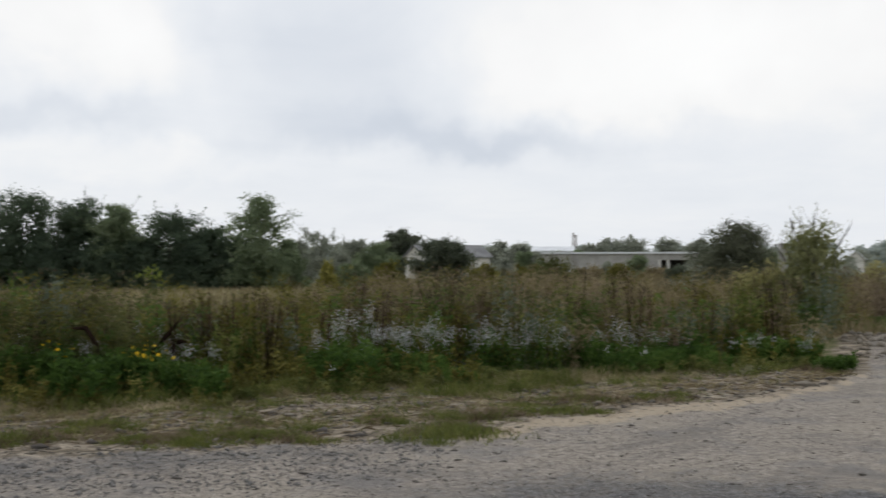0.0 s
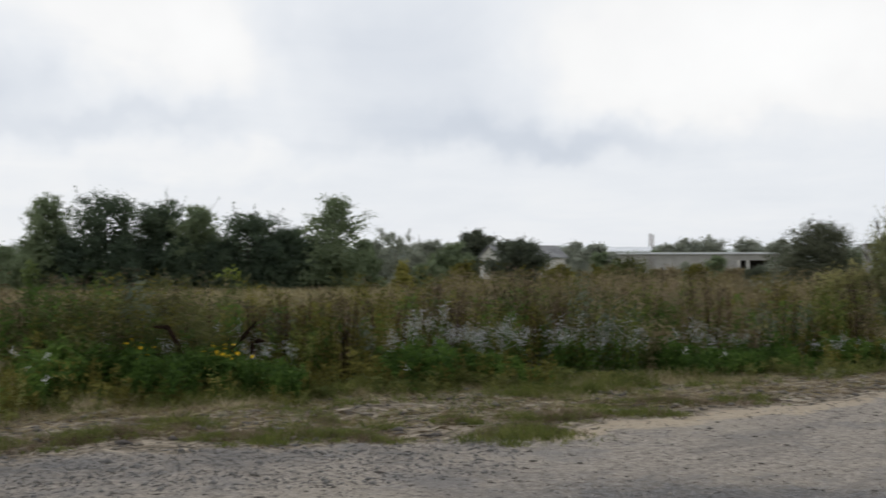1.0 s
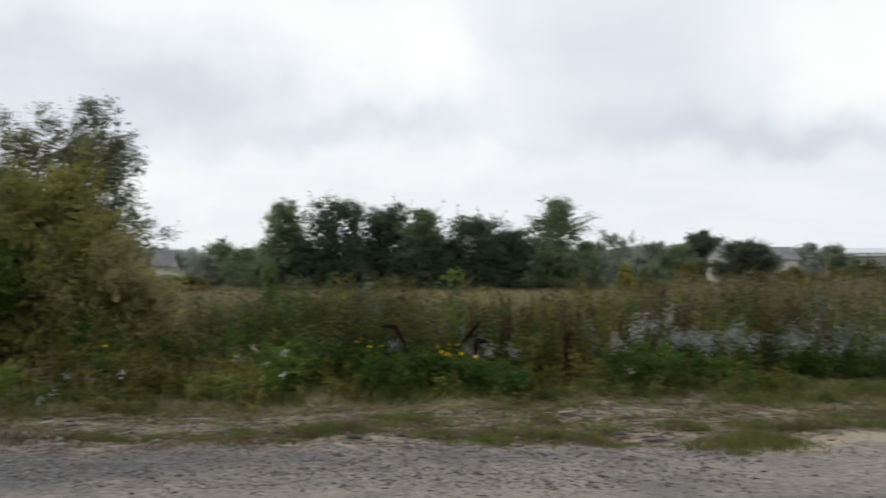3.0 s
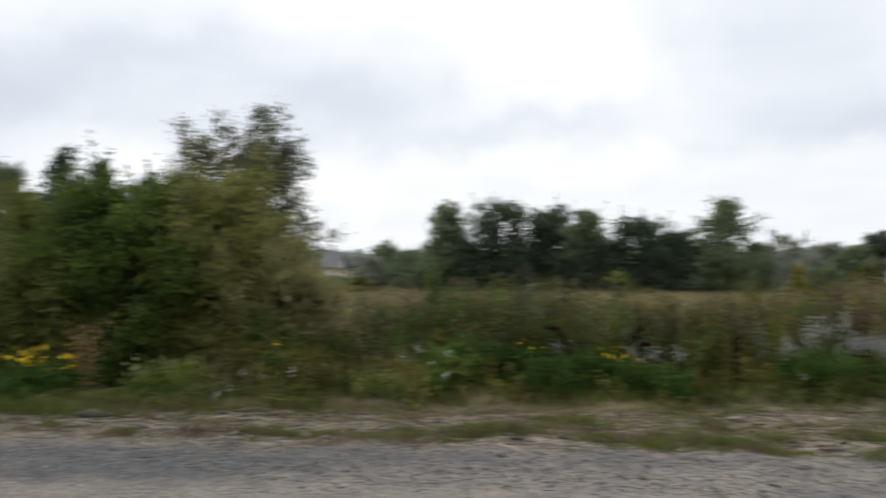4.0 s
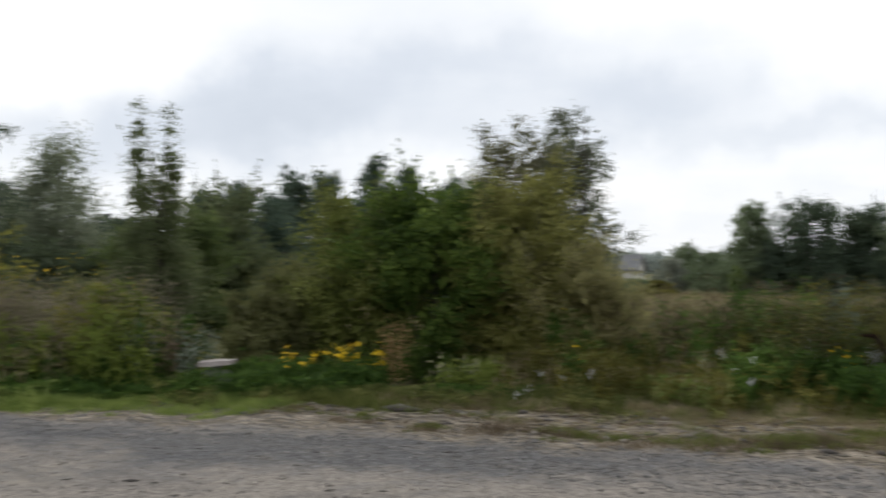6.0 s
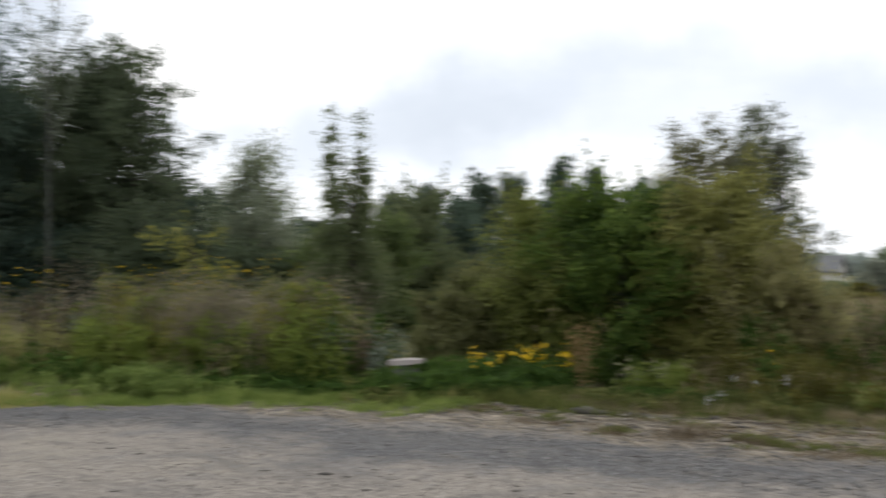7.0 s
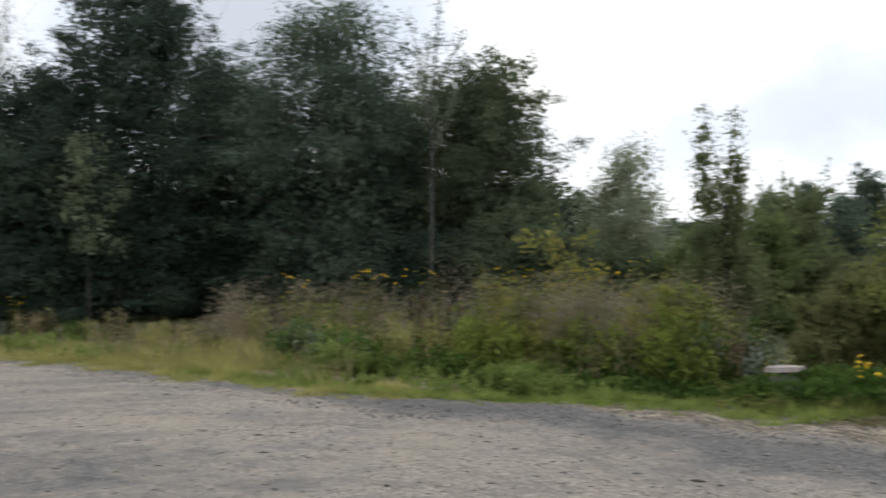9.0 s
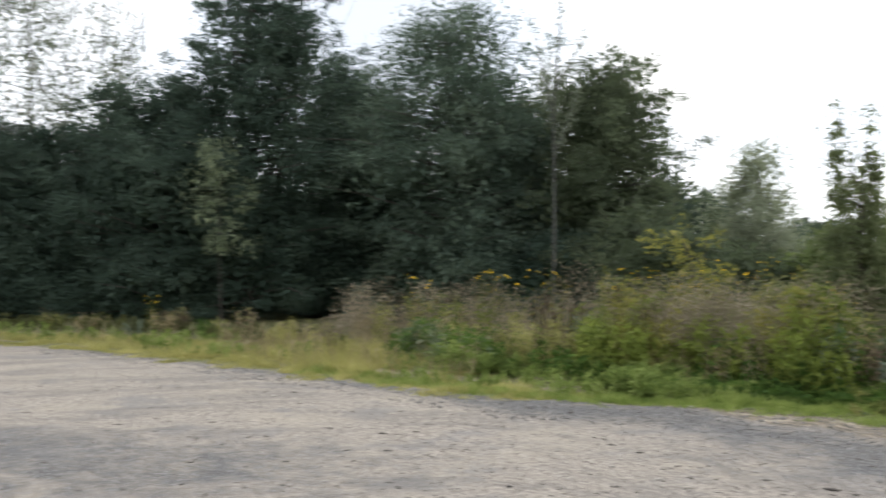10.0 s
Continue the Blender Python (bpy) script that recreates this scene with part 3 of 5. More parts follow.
# ---- ground ----
def ground_sheet():
    az = np.concatenate([np.arange(-32, 112, 0.75), np.arange(112, 328, 4.0)])
    rr = np.concatenate([[0.0, 2.0, 4.0, 5.2], np.arange(5.8, 24, 0.25), np.geomspace(24, 120, 70), np.geomspace(130, 4500, 26)])
    A, R = np.meshgrid(az, rr[1:])
    X, Y = xy(A, R)
    Z = ground_z(X, Y)
    wob = 0.10 * np.sin(A * 0.9) + 0.06 * np.sin(A * 2.3 + 1)
    e, g = road_edge(A) + wob - 0.75 * np.clip((A - 28) / 10, 0, 1) * np.clip((66 - A) / 10, 0, 1), weed_edge(A)
    road = np.clip(0.5 + (e - R) / 1.3, 0, 1)
    # a band of dark chippings along the edge and old wheel marks in the road
    band = 1.3 * np.exp(-((R - (e - np.interp(A, (5, 25, 40), (0.35, 0.5, 0.8)))) / np.interp(A, (5, 25, 40), (0.4, 0.55, 0.95))) ** 2) * np.interp(A, (2, 5, 10, 24, 38, 60, 72, 80), (0, 0.35, 0.82, 0.75, 0.85, 1.1, 1, 0))
    rim = 1.35 * np.exp(-((R - (e - 0.25)) / 0.5) ** 2) * np.clip((A - 60) / 8, 0, 1) * np.clip((120 - A) / 10, 0, 1)
    def blob(a0, r0, half_long, half_deep, turn):
        cx, cy = xy(a0, r0)
        c, d = math.cos(radians(turn)), math.sin(radians(turn))
        u, v = (X - cx) * c + (Y - cy) * d, -(X - cx) * d + (Y - cy) * c
        return np.exp(-(u / half_long) ** 2 - (v / half_deep) ** 2)

    marks = 0.75 * blob(95, 8.4, 2.4, 1.7, 70) + 1.9 * blob(-22, 7.0, 2.6, 0.8, -20) + 0.85 * blob(48, 8.9, 3.0, 0.9, 48) + 0.9 * blob(108, 12, 5, 1.2, 60) + 0.9 * blob(200, 8, 6, 1.5, 30)
    chips = np.clip(0.62 * band + 0.6 * rim + 0.8 * marks, 0, 1)
    dr = R - e
    track = np.exp(-((dr - 1.35 - 0.25 * np.sin(A * 0.35)) / 0.42) ** 2) * np.clip((g - e - 1.2) / 0.8, 0, 1)
    bare = (1.0 * track + (0.42 + 0.16 * np.clip((8 - A) / 10, 0, 1)) * np.clip(1 - np.abs(dr - 1.6) / 1.8, 0, 1)) * np.clip((60 - A) / 14, 0.3, 1)
    bare = np.maximum(bare, 0.72 * np.clip((dr + 0.7) / 0.4, 0, 1) * np.clip((g - 0.1 - R) / 0.5, 0, 1) * np.clip((90 - A) / 10, 0, 1))
    bare = np.maximum(bare, np.clip((-19.5 - A) / 2, 0, 1) * np.clip((29 - R) / 3, 0, 1))
    sand = np.exp(-((dr + 0.2) / 0.35) ** 2) * (np.clip((3 - A) / 6, 0, 1) + 0.7 * np.clip((A - 82) / 6, 0, 1) * np.clip((116 - A) / 10, 0, 1)) * np.clip((R - 5) / 2, 0, 1)
    col = np.stack([road, chips, bare, sand], -1)
    nz, na = X.shape
    idx = np.arange(nz * na).reshape(nz, na) + 1
    nxt = np.roll(idx, -1, axis=1)
    quads = np.stack([idx[:-1], idx[1:], nxt[1:], nxt[:-1]], -1).reshape(-1, 4)
    # the middle, under the camera, closes with thin quads
    mid = np.stack([np.zeros(na // 2, int), idx[0, 0:na - 1:2][:na // 2], idx[0, 1:na:2][:na // 2], nxt[0, 1:na:2][:na // 2]], -1)
    v = np.concatenate([[[0, 0, float(ground_z(0, 0))]], np.stack([X, Y, Z], -1).reshape(-1, 3)])
    out = np.clip((R - 4.5) / 3.0, 0, 1)
    lay = np.stack([X * 0.6 * (1 - out) + A * 0.119 * out, Y * 0.8 * (1 - out) + (R - np.minimum(e, 13.0)) * 1.7 * out, 0 * A, 0 * A + 1], -1)
    me = raw_mesh("ground", v, np.concatenate([quads, mid]), GROUND, True)
    attr = me.color_attributes.new("cover", "FLOAT_COLOR", "POINT")
    attr.data.foreach_set("color", np.concatenate([[[1, 0, 0, 0]], col.reshape(-1, 4)]).astype(np.float32).ravel())
    attr = me.color_attributes.new("lay", "FLOAT_COLOR", "POINT")
    attr.data.foreach_set("color", np.concatenate([[[0, 0, 0, 1]], lay.reshape(-1, 4)]).astype(np.float32).ravel())
    return tagged(new("ground", me), "pale gravel road with dark chippings and weedy verge", "ground", "", "structure")


ground_sheet()


def scatter(rng, n, az0, az1, r0, r1):
    """Points spread evenly over a sector; r0 and r1 may follow the bearing."""
    az = rng.uniform(az0, az1, n)
    lo = r0(az) if callable(r0) else np.full(n, r0, float)
    hi = r1(az) if callable(r1) else np.full(n, r1, float)
    r = np.sqrt(lo ** 2 + (hi ** 2 - lo ** 2) * rng.uniform(0, 1, n))
    x, y = xy(az, r)
    return np.stack([x, y, ground_z(x, y)], 1), az, r


def patches(p, seed, scale=1.0):
    """Smooth pattern between 0 and 1 for uneven growth."""
    g = np.random.default_rng(seed)
    s = np.zeros(len(p))
    for k in range(7):
        d = g.normal(size=2) * scale * (0.7 + 0.35 * k)
        s += np.sin(p[:, 0] * d[0] + p[:, 1] * d[1] + g.uniform(0, 6.28)) / (1 + 0.3 * k)
    return 0.5 + 0.5 * np.tanh(s * 0.55)


# ---- loose stones and lumps on the road ----
def stones(name, seed, n, az0, az1, r0, r1, size, material, label, tall=1.0, long=1.0):
    rng = np.random.default_rng(seed)
    p, az, r = scatter(rng, n, az0, az1, r0, r1)
    s = size * rng.lognormal(0, 0.45, n)
    oct_v = np.array([[1, 0, 0], [0, 1, 0], [-1, 0, 0], [0, -1, 0], [0, 0, 0.75], [0, 0, -0.6]])
    oct_f = np.array([[0, 1, 4], [1, 2, 4], [2, 3, 4], [3, 0, 4], [1, 0, 5], [2, 1, 5], [3, 2, 5], [0, 3, 5]])
    v = oct_v[None] * s[:, None, None] * rng.uniform(0.6, 1.25, (n, 6, 3)) * np.array([long, 1.0, tall])
    a = rng.uniform(0, 6.28, n)
    ca, sa = np.cos(a)[:, None], np.sin(a)[:, None]
    v = np.stack([v[..., 0] * ca - v[..., 1] * sa, v[..., 0] * sa + v[..., 1] * ca, v[..., 2]], -1)
    v += p[:, None] + np.array([0, 0, 1.0]) * (s * 0.15)[:, None, None]
    f = (np.arange(n)[:, None, None] * 6 + oct_f[None]).reshape(-1, 3)
    stuff(name, (v.reshape(-1, 3), f), material, label, "gravel")


stones("gravel", 3, 7000, -24, 100, 6.2, road_edge, 0.006, STONE, "loose pale gravel stones on the road")
stones("chippings", 4, 8000, 0, 98, lambda a: road_edge(a) - 1.6, lambda a: road_edge(a) + 0.1, 0.010, DARK_STONE, "dark grey chippings along the road edge")
stones("clods", 5, 9000, -24, 100, 6.2, lambda a: road_edge(a) + 0.5, 0.0075, DARK_SOIL, "dark clods of earth on the gravel road", 0.5, 2.0)


# ---- turf of the verge ----
def streaks(az, dr, seed, s_az=0.06, s_r=2.2):
    """Uneven growth drawn out along the road, between 0 and 1."""
    g = np.random.default_rng(seed)
    s = np.zeros(len(az))
    for k in range(10):
        f = 0.6 + 0.7 * k
        s += np.sin(az * s_az * f * g.uniform(0.5, 2.2) * g.choice((-1, 1)) + dr * s_r * f * g.uniform(0.4, 1.2) + g.uniform(0, 6.28)) / (1 + 0.2 * k)
    return 0.5 + 0.5 * np.tanh(s * 0.5)


def verge(name, seed, n, az0, az1, r0, r1, h, width, material, label, thresh=0.45, lean=0.6, strip=None):
    rng = np.random.default_rng(seed)
    p, az, r = scatter(rng, n, az0, az1, r0, r1)
    dr = r - road_edge(az)
    lo = r0(az)
    rim = np.clip(np.minimum(r - lo, r1(az) - r) / (0.3 * (r1(az) - lo) + 0.01), 0, 1)
    ends = np.clip(np.minimum(az - az0, az1 - az) / 9.0, 0, 1)
    body = (0.45 + 0.55 * rim) if strip is None else np.exp(-((dr - strip[0] - 0.12 * np.sin(az * 0.5)) / strip[1]) ** 2)
    tuft = patches(p, seed + 4, 4.0) + patches(p, seed + 6, 9.0) - 1.0
    q = (streaks(az, dr, seed + 1) + 0.55 * tuft) * body * (0.3 + 0.7 * ends) + rng.normal(size=len(p)) * 0.09
    keep = q > thresh
    p, q = p[keep], q[keep]
    hh = h * (1 - 0.6 * np.clip((az[keep] - 81) / 8, 0, 1)) * rng.uniform(0.4, 1.4, len(p)) * (0.35 + 1.0 * np.clip((q - thresh) * 3, 0, 1))
    stuff(name, blades(rng, p, hh, width, lean), material, label, "grass")


RE, WE = road_edge, weed_edge
def turf(name, seed, spots, dense, h, material, label):
    """Low cushions of grass; each spot is bearing, distance past the road's edge, half length along the road."""
    rng = np.random.default_rng(seed)
    geo = []
    for a, dr, half in spots:
        x, y = xy(a, road_edge(a) + dr)
        t = np.array([np.cos(np.radians(a)), np.sin(np.radians(a))])
        o = np.array([-t[1], t[0]])
        bits = 4 + int(half * 17)
        along, across = rng.normal(size=bits) * half * 0.6, rng.normal(size=bits) * 0.15
        for u, v in zip(along, across):
            s = 0.068 * rng.lognormal(0, 0.55)
            k = max(8, int(dense * (s / 0.09) ** 1.6))
            d = rng.normal(size=(k, 2)) * s * np.array([0.9, 0.6])
            px = x + t[0] * (u + d[:, 0]) + o[0] * (v + d[:, 1])
            py = y + t[1] * (u + d[:, 0]) + o[1] * (v + d[:, 1])
            hh = h * (s / 0.09) ** 0.5 * rng.uniform(0.6, 1.7) * np.clip(1.2 - 0.5 * np.hypot(d[:, 0], d[:, 1]) / s, 0.3, 1.2) * rng.uniform(0.6, 1.2, k)
            geo.append(blades(rng, np.stack([px, py, ground_z(px, py)], 1), hh, 0.011, 1.2))
    stuff(name, merge(*geo), material, label, "grass")


TURF_STRIP = [(23.6, 0.62, 0.30), (21.7, 0.93, 0.25), (19.8, 0.91, 0.3), (18.8, 1.34, 0.30), (17.7, 1.18, 0.15), (15.5, 0.77, 0.22), (13.5, 0.54, 0.38), (12.3, 0.22, 0.33),
              (11.2, 0.62, 0.2), (10.0, 1.31, 0.11), (8.8, 0.56, 0.32), (7.6, 0.31, 0.25), (7.3, 1.01, 0.13), (3.9, 1.02, 0.16), (2.6, 0.97, 0.14), (17.0, 0.62, 0.3)]
TURF_CORNER = [(-1.5, 0.67, 0.40), (-0.3, 0.93, 0.11), (-3.0, 0.86, 0.3), (-7.1, 0.39, 0.36), (-5.1, 1.55, 0.45), (-7.7, 1.14, 0.30), (-10.9, 0.85, 0.27), (-12.9, 0.61, 0.18),
               (-1.1, 0.04, 0.3), (1.1, -0.08, 0.2), (-19.8, 1.61, 0.28), (34.8, 0.50, 0.33), (32.6, 0.37, 0.38), (28.8, 0.50, 0.45), (26.1, 0.40, 0.35), (41.7, 0.1, 0.2), (45.4, 0.1, 0.2), (28.8, 2.35, 0.3), (33.3, 2.51, 0.25), (37.7, 1.74, 0.3), (48.5, 0.4, 0.3)]
turf("verge_grass", 11, TURF_STRIP, 70, 0.045, TURF, "low worn grass cushions along the bare verge")
turf("corner_grass", 12, TURF_CORNER, 70, 0.045, TURF, "low worn grass cushions beside the track corner")
turf("dead_turf", 15, TURF_STRIP + TURF_CORNER, 40, 0.045, BROWN_HERB, "dead brown tufts in the worn grass")
rng_rim = np.random.default_rng(61)
turf("road_rim_grass", 13, [(a, float(rng_rim.normal(0.45, 0.3)), float(rng_rim.uniform(0.15, 0.45))) for a in np.arange(52, 84, 0.6)], 40, 0.06, FRESH_TURF, "green grass tufts along the gravel rim")
turf("road_rim_straw", 14, [(a, float(rng_rim.normal(0.4, 0.35)), float(rng_rim.uniform(0.15, 0.45))) for a in np.arange(70, 104, 0.9)], 40, 0.06, YELLOW_TURF, "yellowing grass tufts along the gravel rim")
verge("verge_tufts", 17, 16000, -21, 60, lambda a: RE(a) + 0.2, lambda a: WE(a) + 0.2, 0.06, 0.012, TURF, "small green tufts on the bare verge", 0.66, 1.6)
verge("verge_straw", 12, 24000, -21, 60, lambda a: RE(a) + 1.2, lambda a: WE(a) + 0.5, 0.07, 0.010, STRAW, "dead straw lying on the verge", 0.48, 2.2)
verge("green_verge", 13, 36000, 46, 84, lambda a: RE(a) + 0.2, lambda a: np.minimum(WE(a) + 0.8, RE(a) + 1.9), 0.09, 0.014, FRESH_TURF, "fresh green grass beside the gravel", 0.44, 1.8)
verge("yellowing_verge", 14, 46000, 74, 104, lambda a: RE(a) + 0.1, lambda a: WE(a) + 0.2 + 1.6 * np.clip((88 - a) / 8, 0, 1), 0.24, 0.014, YELLOW_TURF, "yellowing grass beside the road", 0.42, 1.4)
verge("bleached_grass", 24, 12000, 76, 104, lambda a: RE(a) + 0.4, lambda a: WE(a) + 0.3 + 1.6 * np.clip((88 - a) / 8, 0, 1), 0.32, 0.011, STRAW, "bleached tall grass beside the road", 0.62, 1.2)
verge("weed_foot_grass", 15, 50000, -20.2, 60, lambda a: WE(a) - 0.9, lambda a: WE(a) + 1.0, 0.12, 0.013, TURF, "rank grass at the foot of the weeds", 0.36, 1.0)
verge("weed_foot_straw", 16, 22000, -20.2, 50, lambda a: WE(a) - 0.6, lambda a: WE(a) + 1.0, 0.11, 0.009, STRAW, "dry grass at the foot of the weeds", 0.58, 0.9)


def litter(name, seed, n, az0, az1, r0, r1, material, label):
    """Dead stalks lying flat."""
    rng = np.random.default_rng(seed)
    p, az, r = scatter(rng, n, az0, az1, r0, r1)
    p = p[streaks(az, r - road_edge(az), seed) + rng.normal(size=n) * 0.15 > 0.5]
    flat_way = rng.normal(size=(len(p), 3)) * np.array([1, 1, 0.06])
    v, f = leaves(rng, p + np.array([0, 0, 0.012]), 0.16, 0.014, 0.0, unit(flat_way) * 3)
    stuff(name, (v, f), material, label, "litter")


stones("spoil_clods", 6, 900, -26, -20.6, 17.6, 22.0, 0.035, SOIL, "dark clods of earth on the spoil heap")
stones("verge_clods", 7, 1700, -21, 62, lambda a: RE(a) + 0.25, lambda a: WE(a) + 0.1, 0.02, DARK_SOIL, "dark clods and turned earth on the verge", 0.7, 1.9)
stones("verge_crumbs", 8, 3000, -21, 62, lambda a: RE(a) + 0.1, lambda a: WE(a) - 0.2, 0.018, SOIL, "pale crumbs of earth on the verge", 0.6, 1.6)
litter("dead_stalks", 18, 5500, -21, 60, lambda a: RE(a) + 0.5, lambda a: WE(a) + 0.2, BROWN_HERB, "brown dead stalks lying on the verge")
litter("pale_stalks", 19, 5000, -21, 60, lambda a: RE(a) + 0.8, lambda a: WE(a) + 0.2, STRAW, "pale dead stalks lying on the verge")

# ---- weeds ----
def herbs(name, seed, n, az0, az1, r0, r1, h, material, label, leaf=0.07, per=26, aspect=0.35, low=0.15, spread=0.12, thresh=0.0, scale=0.9,
          plume=0.0, stem_w=0.004, lift=0.6, category="weeds"):
    """Many upright weeds: thin stems, leaves up the stem, looser heads."""
    rng = np.random.default_rng(seed)
    p, az, r = scatter(rng, n, az0, az1, r0, r1)
    keep = patches(p, seed + 5, scale) > thresh
    p, r = p[keep], r[keep]
    m = len(p)
    hh = (h(az[keep]) if callable(h) else h) * rng.uniform(0.55, 1.25, m) * (0.6 + 0.75 * patches(p, seed + 9, scale * 1.6))
    lean = rng.normal(size=(m, 3)) * 0.12 * hh[:, None]
    lean[:, 2] = hh
    grow = np.maximum(1, r / 16)
    st = tubes(bend(rng, p - np.array([0, 0, 0.03]), p + lean, 3, 0.04), (stem_w * grow)[:, None] * np.array([[1, 0.7, 0.3]]), 3)
    u = low + (1 - low) * rng.uniform(0, 1, (m, per)) ** (0.8 if plume == 0 else 0.55)
    wide = spread * (1.15 - 0.75 * u) if plume == 0 else spread * (0.5 + plume * (u > 0.7) * (1.15 - u) * 2.5)
    ang = rng.uniform(0, 6.28, (m, per))
    dist = wide * rng.uniform(0.2, 1.0, (m, per))
    out = np.stack([np.cos(ang), np.sin(ang), np.full_like(ang, lift)], -1)
    pos = p[:, None] + lean[:, None] * u[..., None] + out * (dist * hh[:, None])[..., None]
    g2 = np.repeat(grow, per)
    lf = leaves(rng, pos.reshape(-1, 3), leaf * g2, leaf * aspect * g2, 0.0, out.reshape(-1, 3), True)
    stuff(name, merge(halves(st), lf), material, label, category)


W = weed_edge


def ragged_edge(a):
    """The front of the herbs, with bays and tongues."""
    return W(a) + 0.3 * np.sin(a * 0.9) + 0.22 * np.sin(a * 2.3 + 1) + 0.15 * np.sin(a * 4.7)


# field side, bearing 4 to 34: lower growth with the meadow showing over it
herbs("green_herbs", 21, 2300, -19.4, 25.5, lambda a: ragged_edge(a) + 0.1, lambda a: W(a) + 1.6, 0.38, HERB, "dense green herbs at the edge of the weeds", 0.075, 28, 0.4, spread=0.28, thresh=0.33)
herbs("olive_herbs", 40, 650, -19.6, 34, lambda a: ragged_edge(a) - 0.1, lambda a: W(a) + 1.6, 0.32, OLIVE_HERB, "low olive herbs at the edge of the weeds", 0.06, 26, 0.4, spread=0.3, thresh=0.42)
herbs("foot_herbs", 56, 1600, -19, 56, lambda a: ragged_edge(a) - 0.35, lambda a: W(a) + 0.6, 0.15, FOOT_HERB, "low mixed green and yellowing herbs at the weeds' foot", 0.05, 20, 0.4, spread=0.6, thresh=0.35, scale=1.6)
herbs("fresh_herbs", 29, 240, 2, 30, lambda a: ragged_edge(a), lambda a: W(a) + 1.0, 0.26, FRESH_HERB, "fresh green herbs at the edge of the weeds", 0.07, 26, 0.45, spread=0.35, thresh=0.5)
herbs("green_herbs", 22, 1250, 36.5, 66, lambda a: W(a) + 0.05, lambda a: W(a) + 1.2, 0.22, HERB, "dark green herbs at the foot of the shrubs", 0.085, 30, 0.5, spread=0.35, thresh=0.25)
herbs("olive_weeds", 23, 1900, 3, 34, lambda a: W(a) + 1.1, lambda a: W(a) + 7.0, 0.86, OLIVE_HERB, "tall olive weeds going to seed", 0.065, 30, 0.3, spread=0.18, thresh=0.36)
herbs("dry_weeds", 24, 1500, 3, 34, lambda a: W(a) + 1.3, lambda a: W(a) + 9.0, 0.92, BROWN_HERB, "tall dry brown weeds", 0.055, 28, 0.3, spread=0.10, plume=1.2, thresh=0.40)
herbs("straw_weeds", 30, 1200, 2, 36, lambda a: W(a) + 2.5, lambda a: W(a) + 14.0, 0.70, STRAW, "straw-coloured grass plumes among the weeds", 0.05, 26, 0.2, spread=0.08, plume=0.8, thresh=0.45)
herbs("dark_weeds", 47, 700, 13, 34, lambda a: W(a) + 1.2, lambda a: W(a) + 4.5, 0.84, HERB, "tall dark green weeds among dry stalks", 0.075, 34, 0.4, spread=0.25, thresh=0.5)
herbs("shaded_weeds", 57, 330, 15, 26, lambda a: W(a) + 0.8, lambda a: W(a) + 3.5, 0.95, DARK_OLIVE, "dark olive-green bushy weeds before the meadow", 0.07, 40, 0.35, spread=0.25, thresh=0.35)
herbs("shaded_weeds", 63, 300, -9, 2, lambda a: W(a) + 1.6, lambda a: W(a) + 6.0, 0.92, DARK_OLIVE, "dark olive bushy weeds among the brown ones", 0.065, 40, 0.35, spread=0.28, thresh=0.45)
herbs("dark_weeds", 33, 900, -16, 34, lambda a: W(a) + 1.0, lambda a: W(a) + 5.0, 0.74, HERB, "dark green weeds among dry stalks", 0.075, 30, 0.4, spread=0.25, thresh=0.55)
herbs("pale_shoots", 58, 420, 25, 38, lambda a: ragged_edge(a) - 0.1, lambda a: W(a) + 2.6, 0.42, MIXED_HERB, "pale olive and straw weeds before the shrubs", 0.04, 22, 0.25, spread=0.2, thresh=0.5, scale=1.8)
herbs("low_straw", 50, 420, 26, 38, lambda a: ragged_edge(a) + 0.1, lambda a: W(a) + 2.2, 0.42, STRAW, "low straw-coloured grass before the shrubs", 0.05, 22, 0.2, spread=0.10, plume=0.6, thresh=0.3)
herbs("low_green", 51, 420, 26, 38, lambda a: ragged_edge(a), lambda a: W(a) + 1.6, 0.24, FRESH_HERB, "low fresh herbs before the shrubs", 0.06, 24, 0.4, spread=0.4, thresh=0.4)
herbs("low_olive", 52, 420, 26, 38, lambda a: ragged_edge(a) + 0.3, lambda a: W(a) + 2.4, 0.42, OLIVE_HERB, "low olive herbs before the shrubs", 0.06, 28, 0.35, spread=0.25, thresh=0.35)
# towards the buildings: taller and browner
herbs("olive_weeds", 34, 1000, -18.4, 4, lambda a: W(a) + 1.2, lambda a: W(a) + 8.0, 0.85, OLIVE_HERB, "tall olive weeds going to seed", 0.065, 32, 0.3, spread=0.18, thresh=0.38)
herbs("dry_weeds", 25, 1500, -18.4, 5, lambda a: W(a) + 1.8, lambda a: W(a) + 10.0, 0.90, BROWN_HERB, "tall dry brown weeds on the field", 0.053, 30, 0.3, spread=0.10, plume=1.2, thresh=0.35)
herbs("straw_weeds", 35, 1300, -18.4, 4, lambda a: W(a) + 2.5, lambda a: W(a) + 14.0, 0.92, STRAW, "straw-coloured grass plumes among the weeds", 0.05, 26, 0.2, spread=0.08, plume=0.8, thresh=0.45)
herbs("yellowing_weeds", 36, 600, -18, 32, lambda a: W(a) + 1.0, lambda a: W(a) + 8.0, 0.78, OLIVE_HERB, "yellowing leafy weeds among the brown ones", 0.07, 34, 0.35, spread=0.2, thresh=0.55)
herbs("dry_weeds", 42, 900, -27, -18.2, 26.0, 36.0, 0.95, BROWN_HERB, "tall dry brown weeds beyond the track", 0.05, 34, 0.3, spread=0.12, plume=1.2, thresh=0.1)
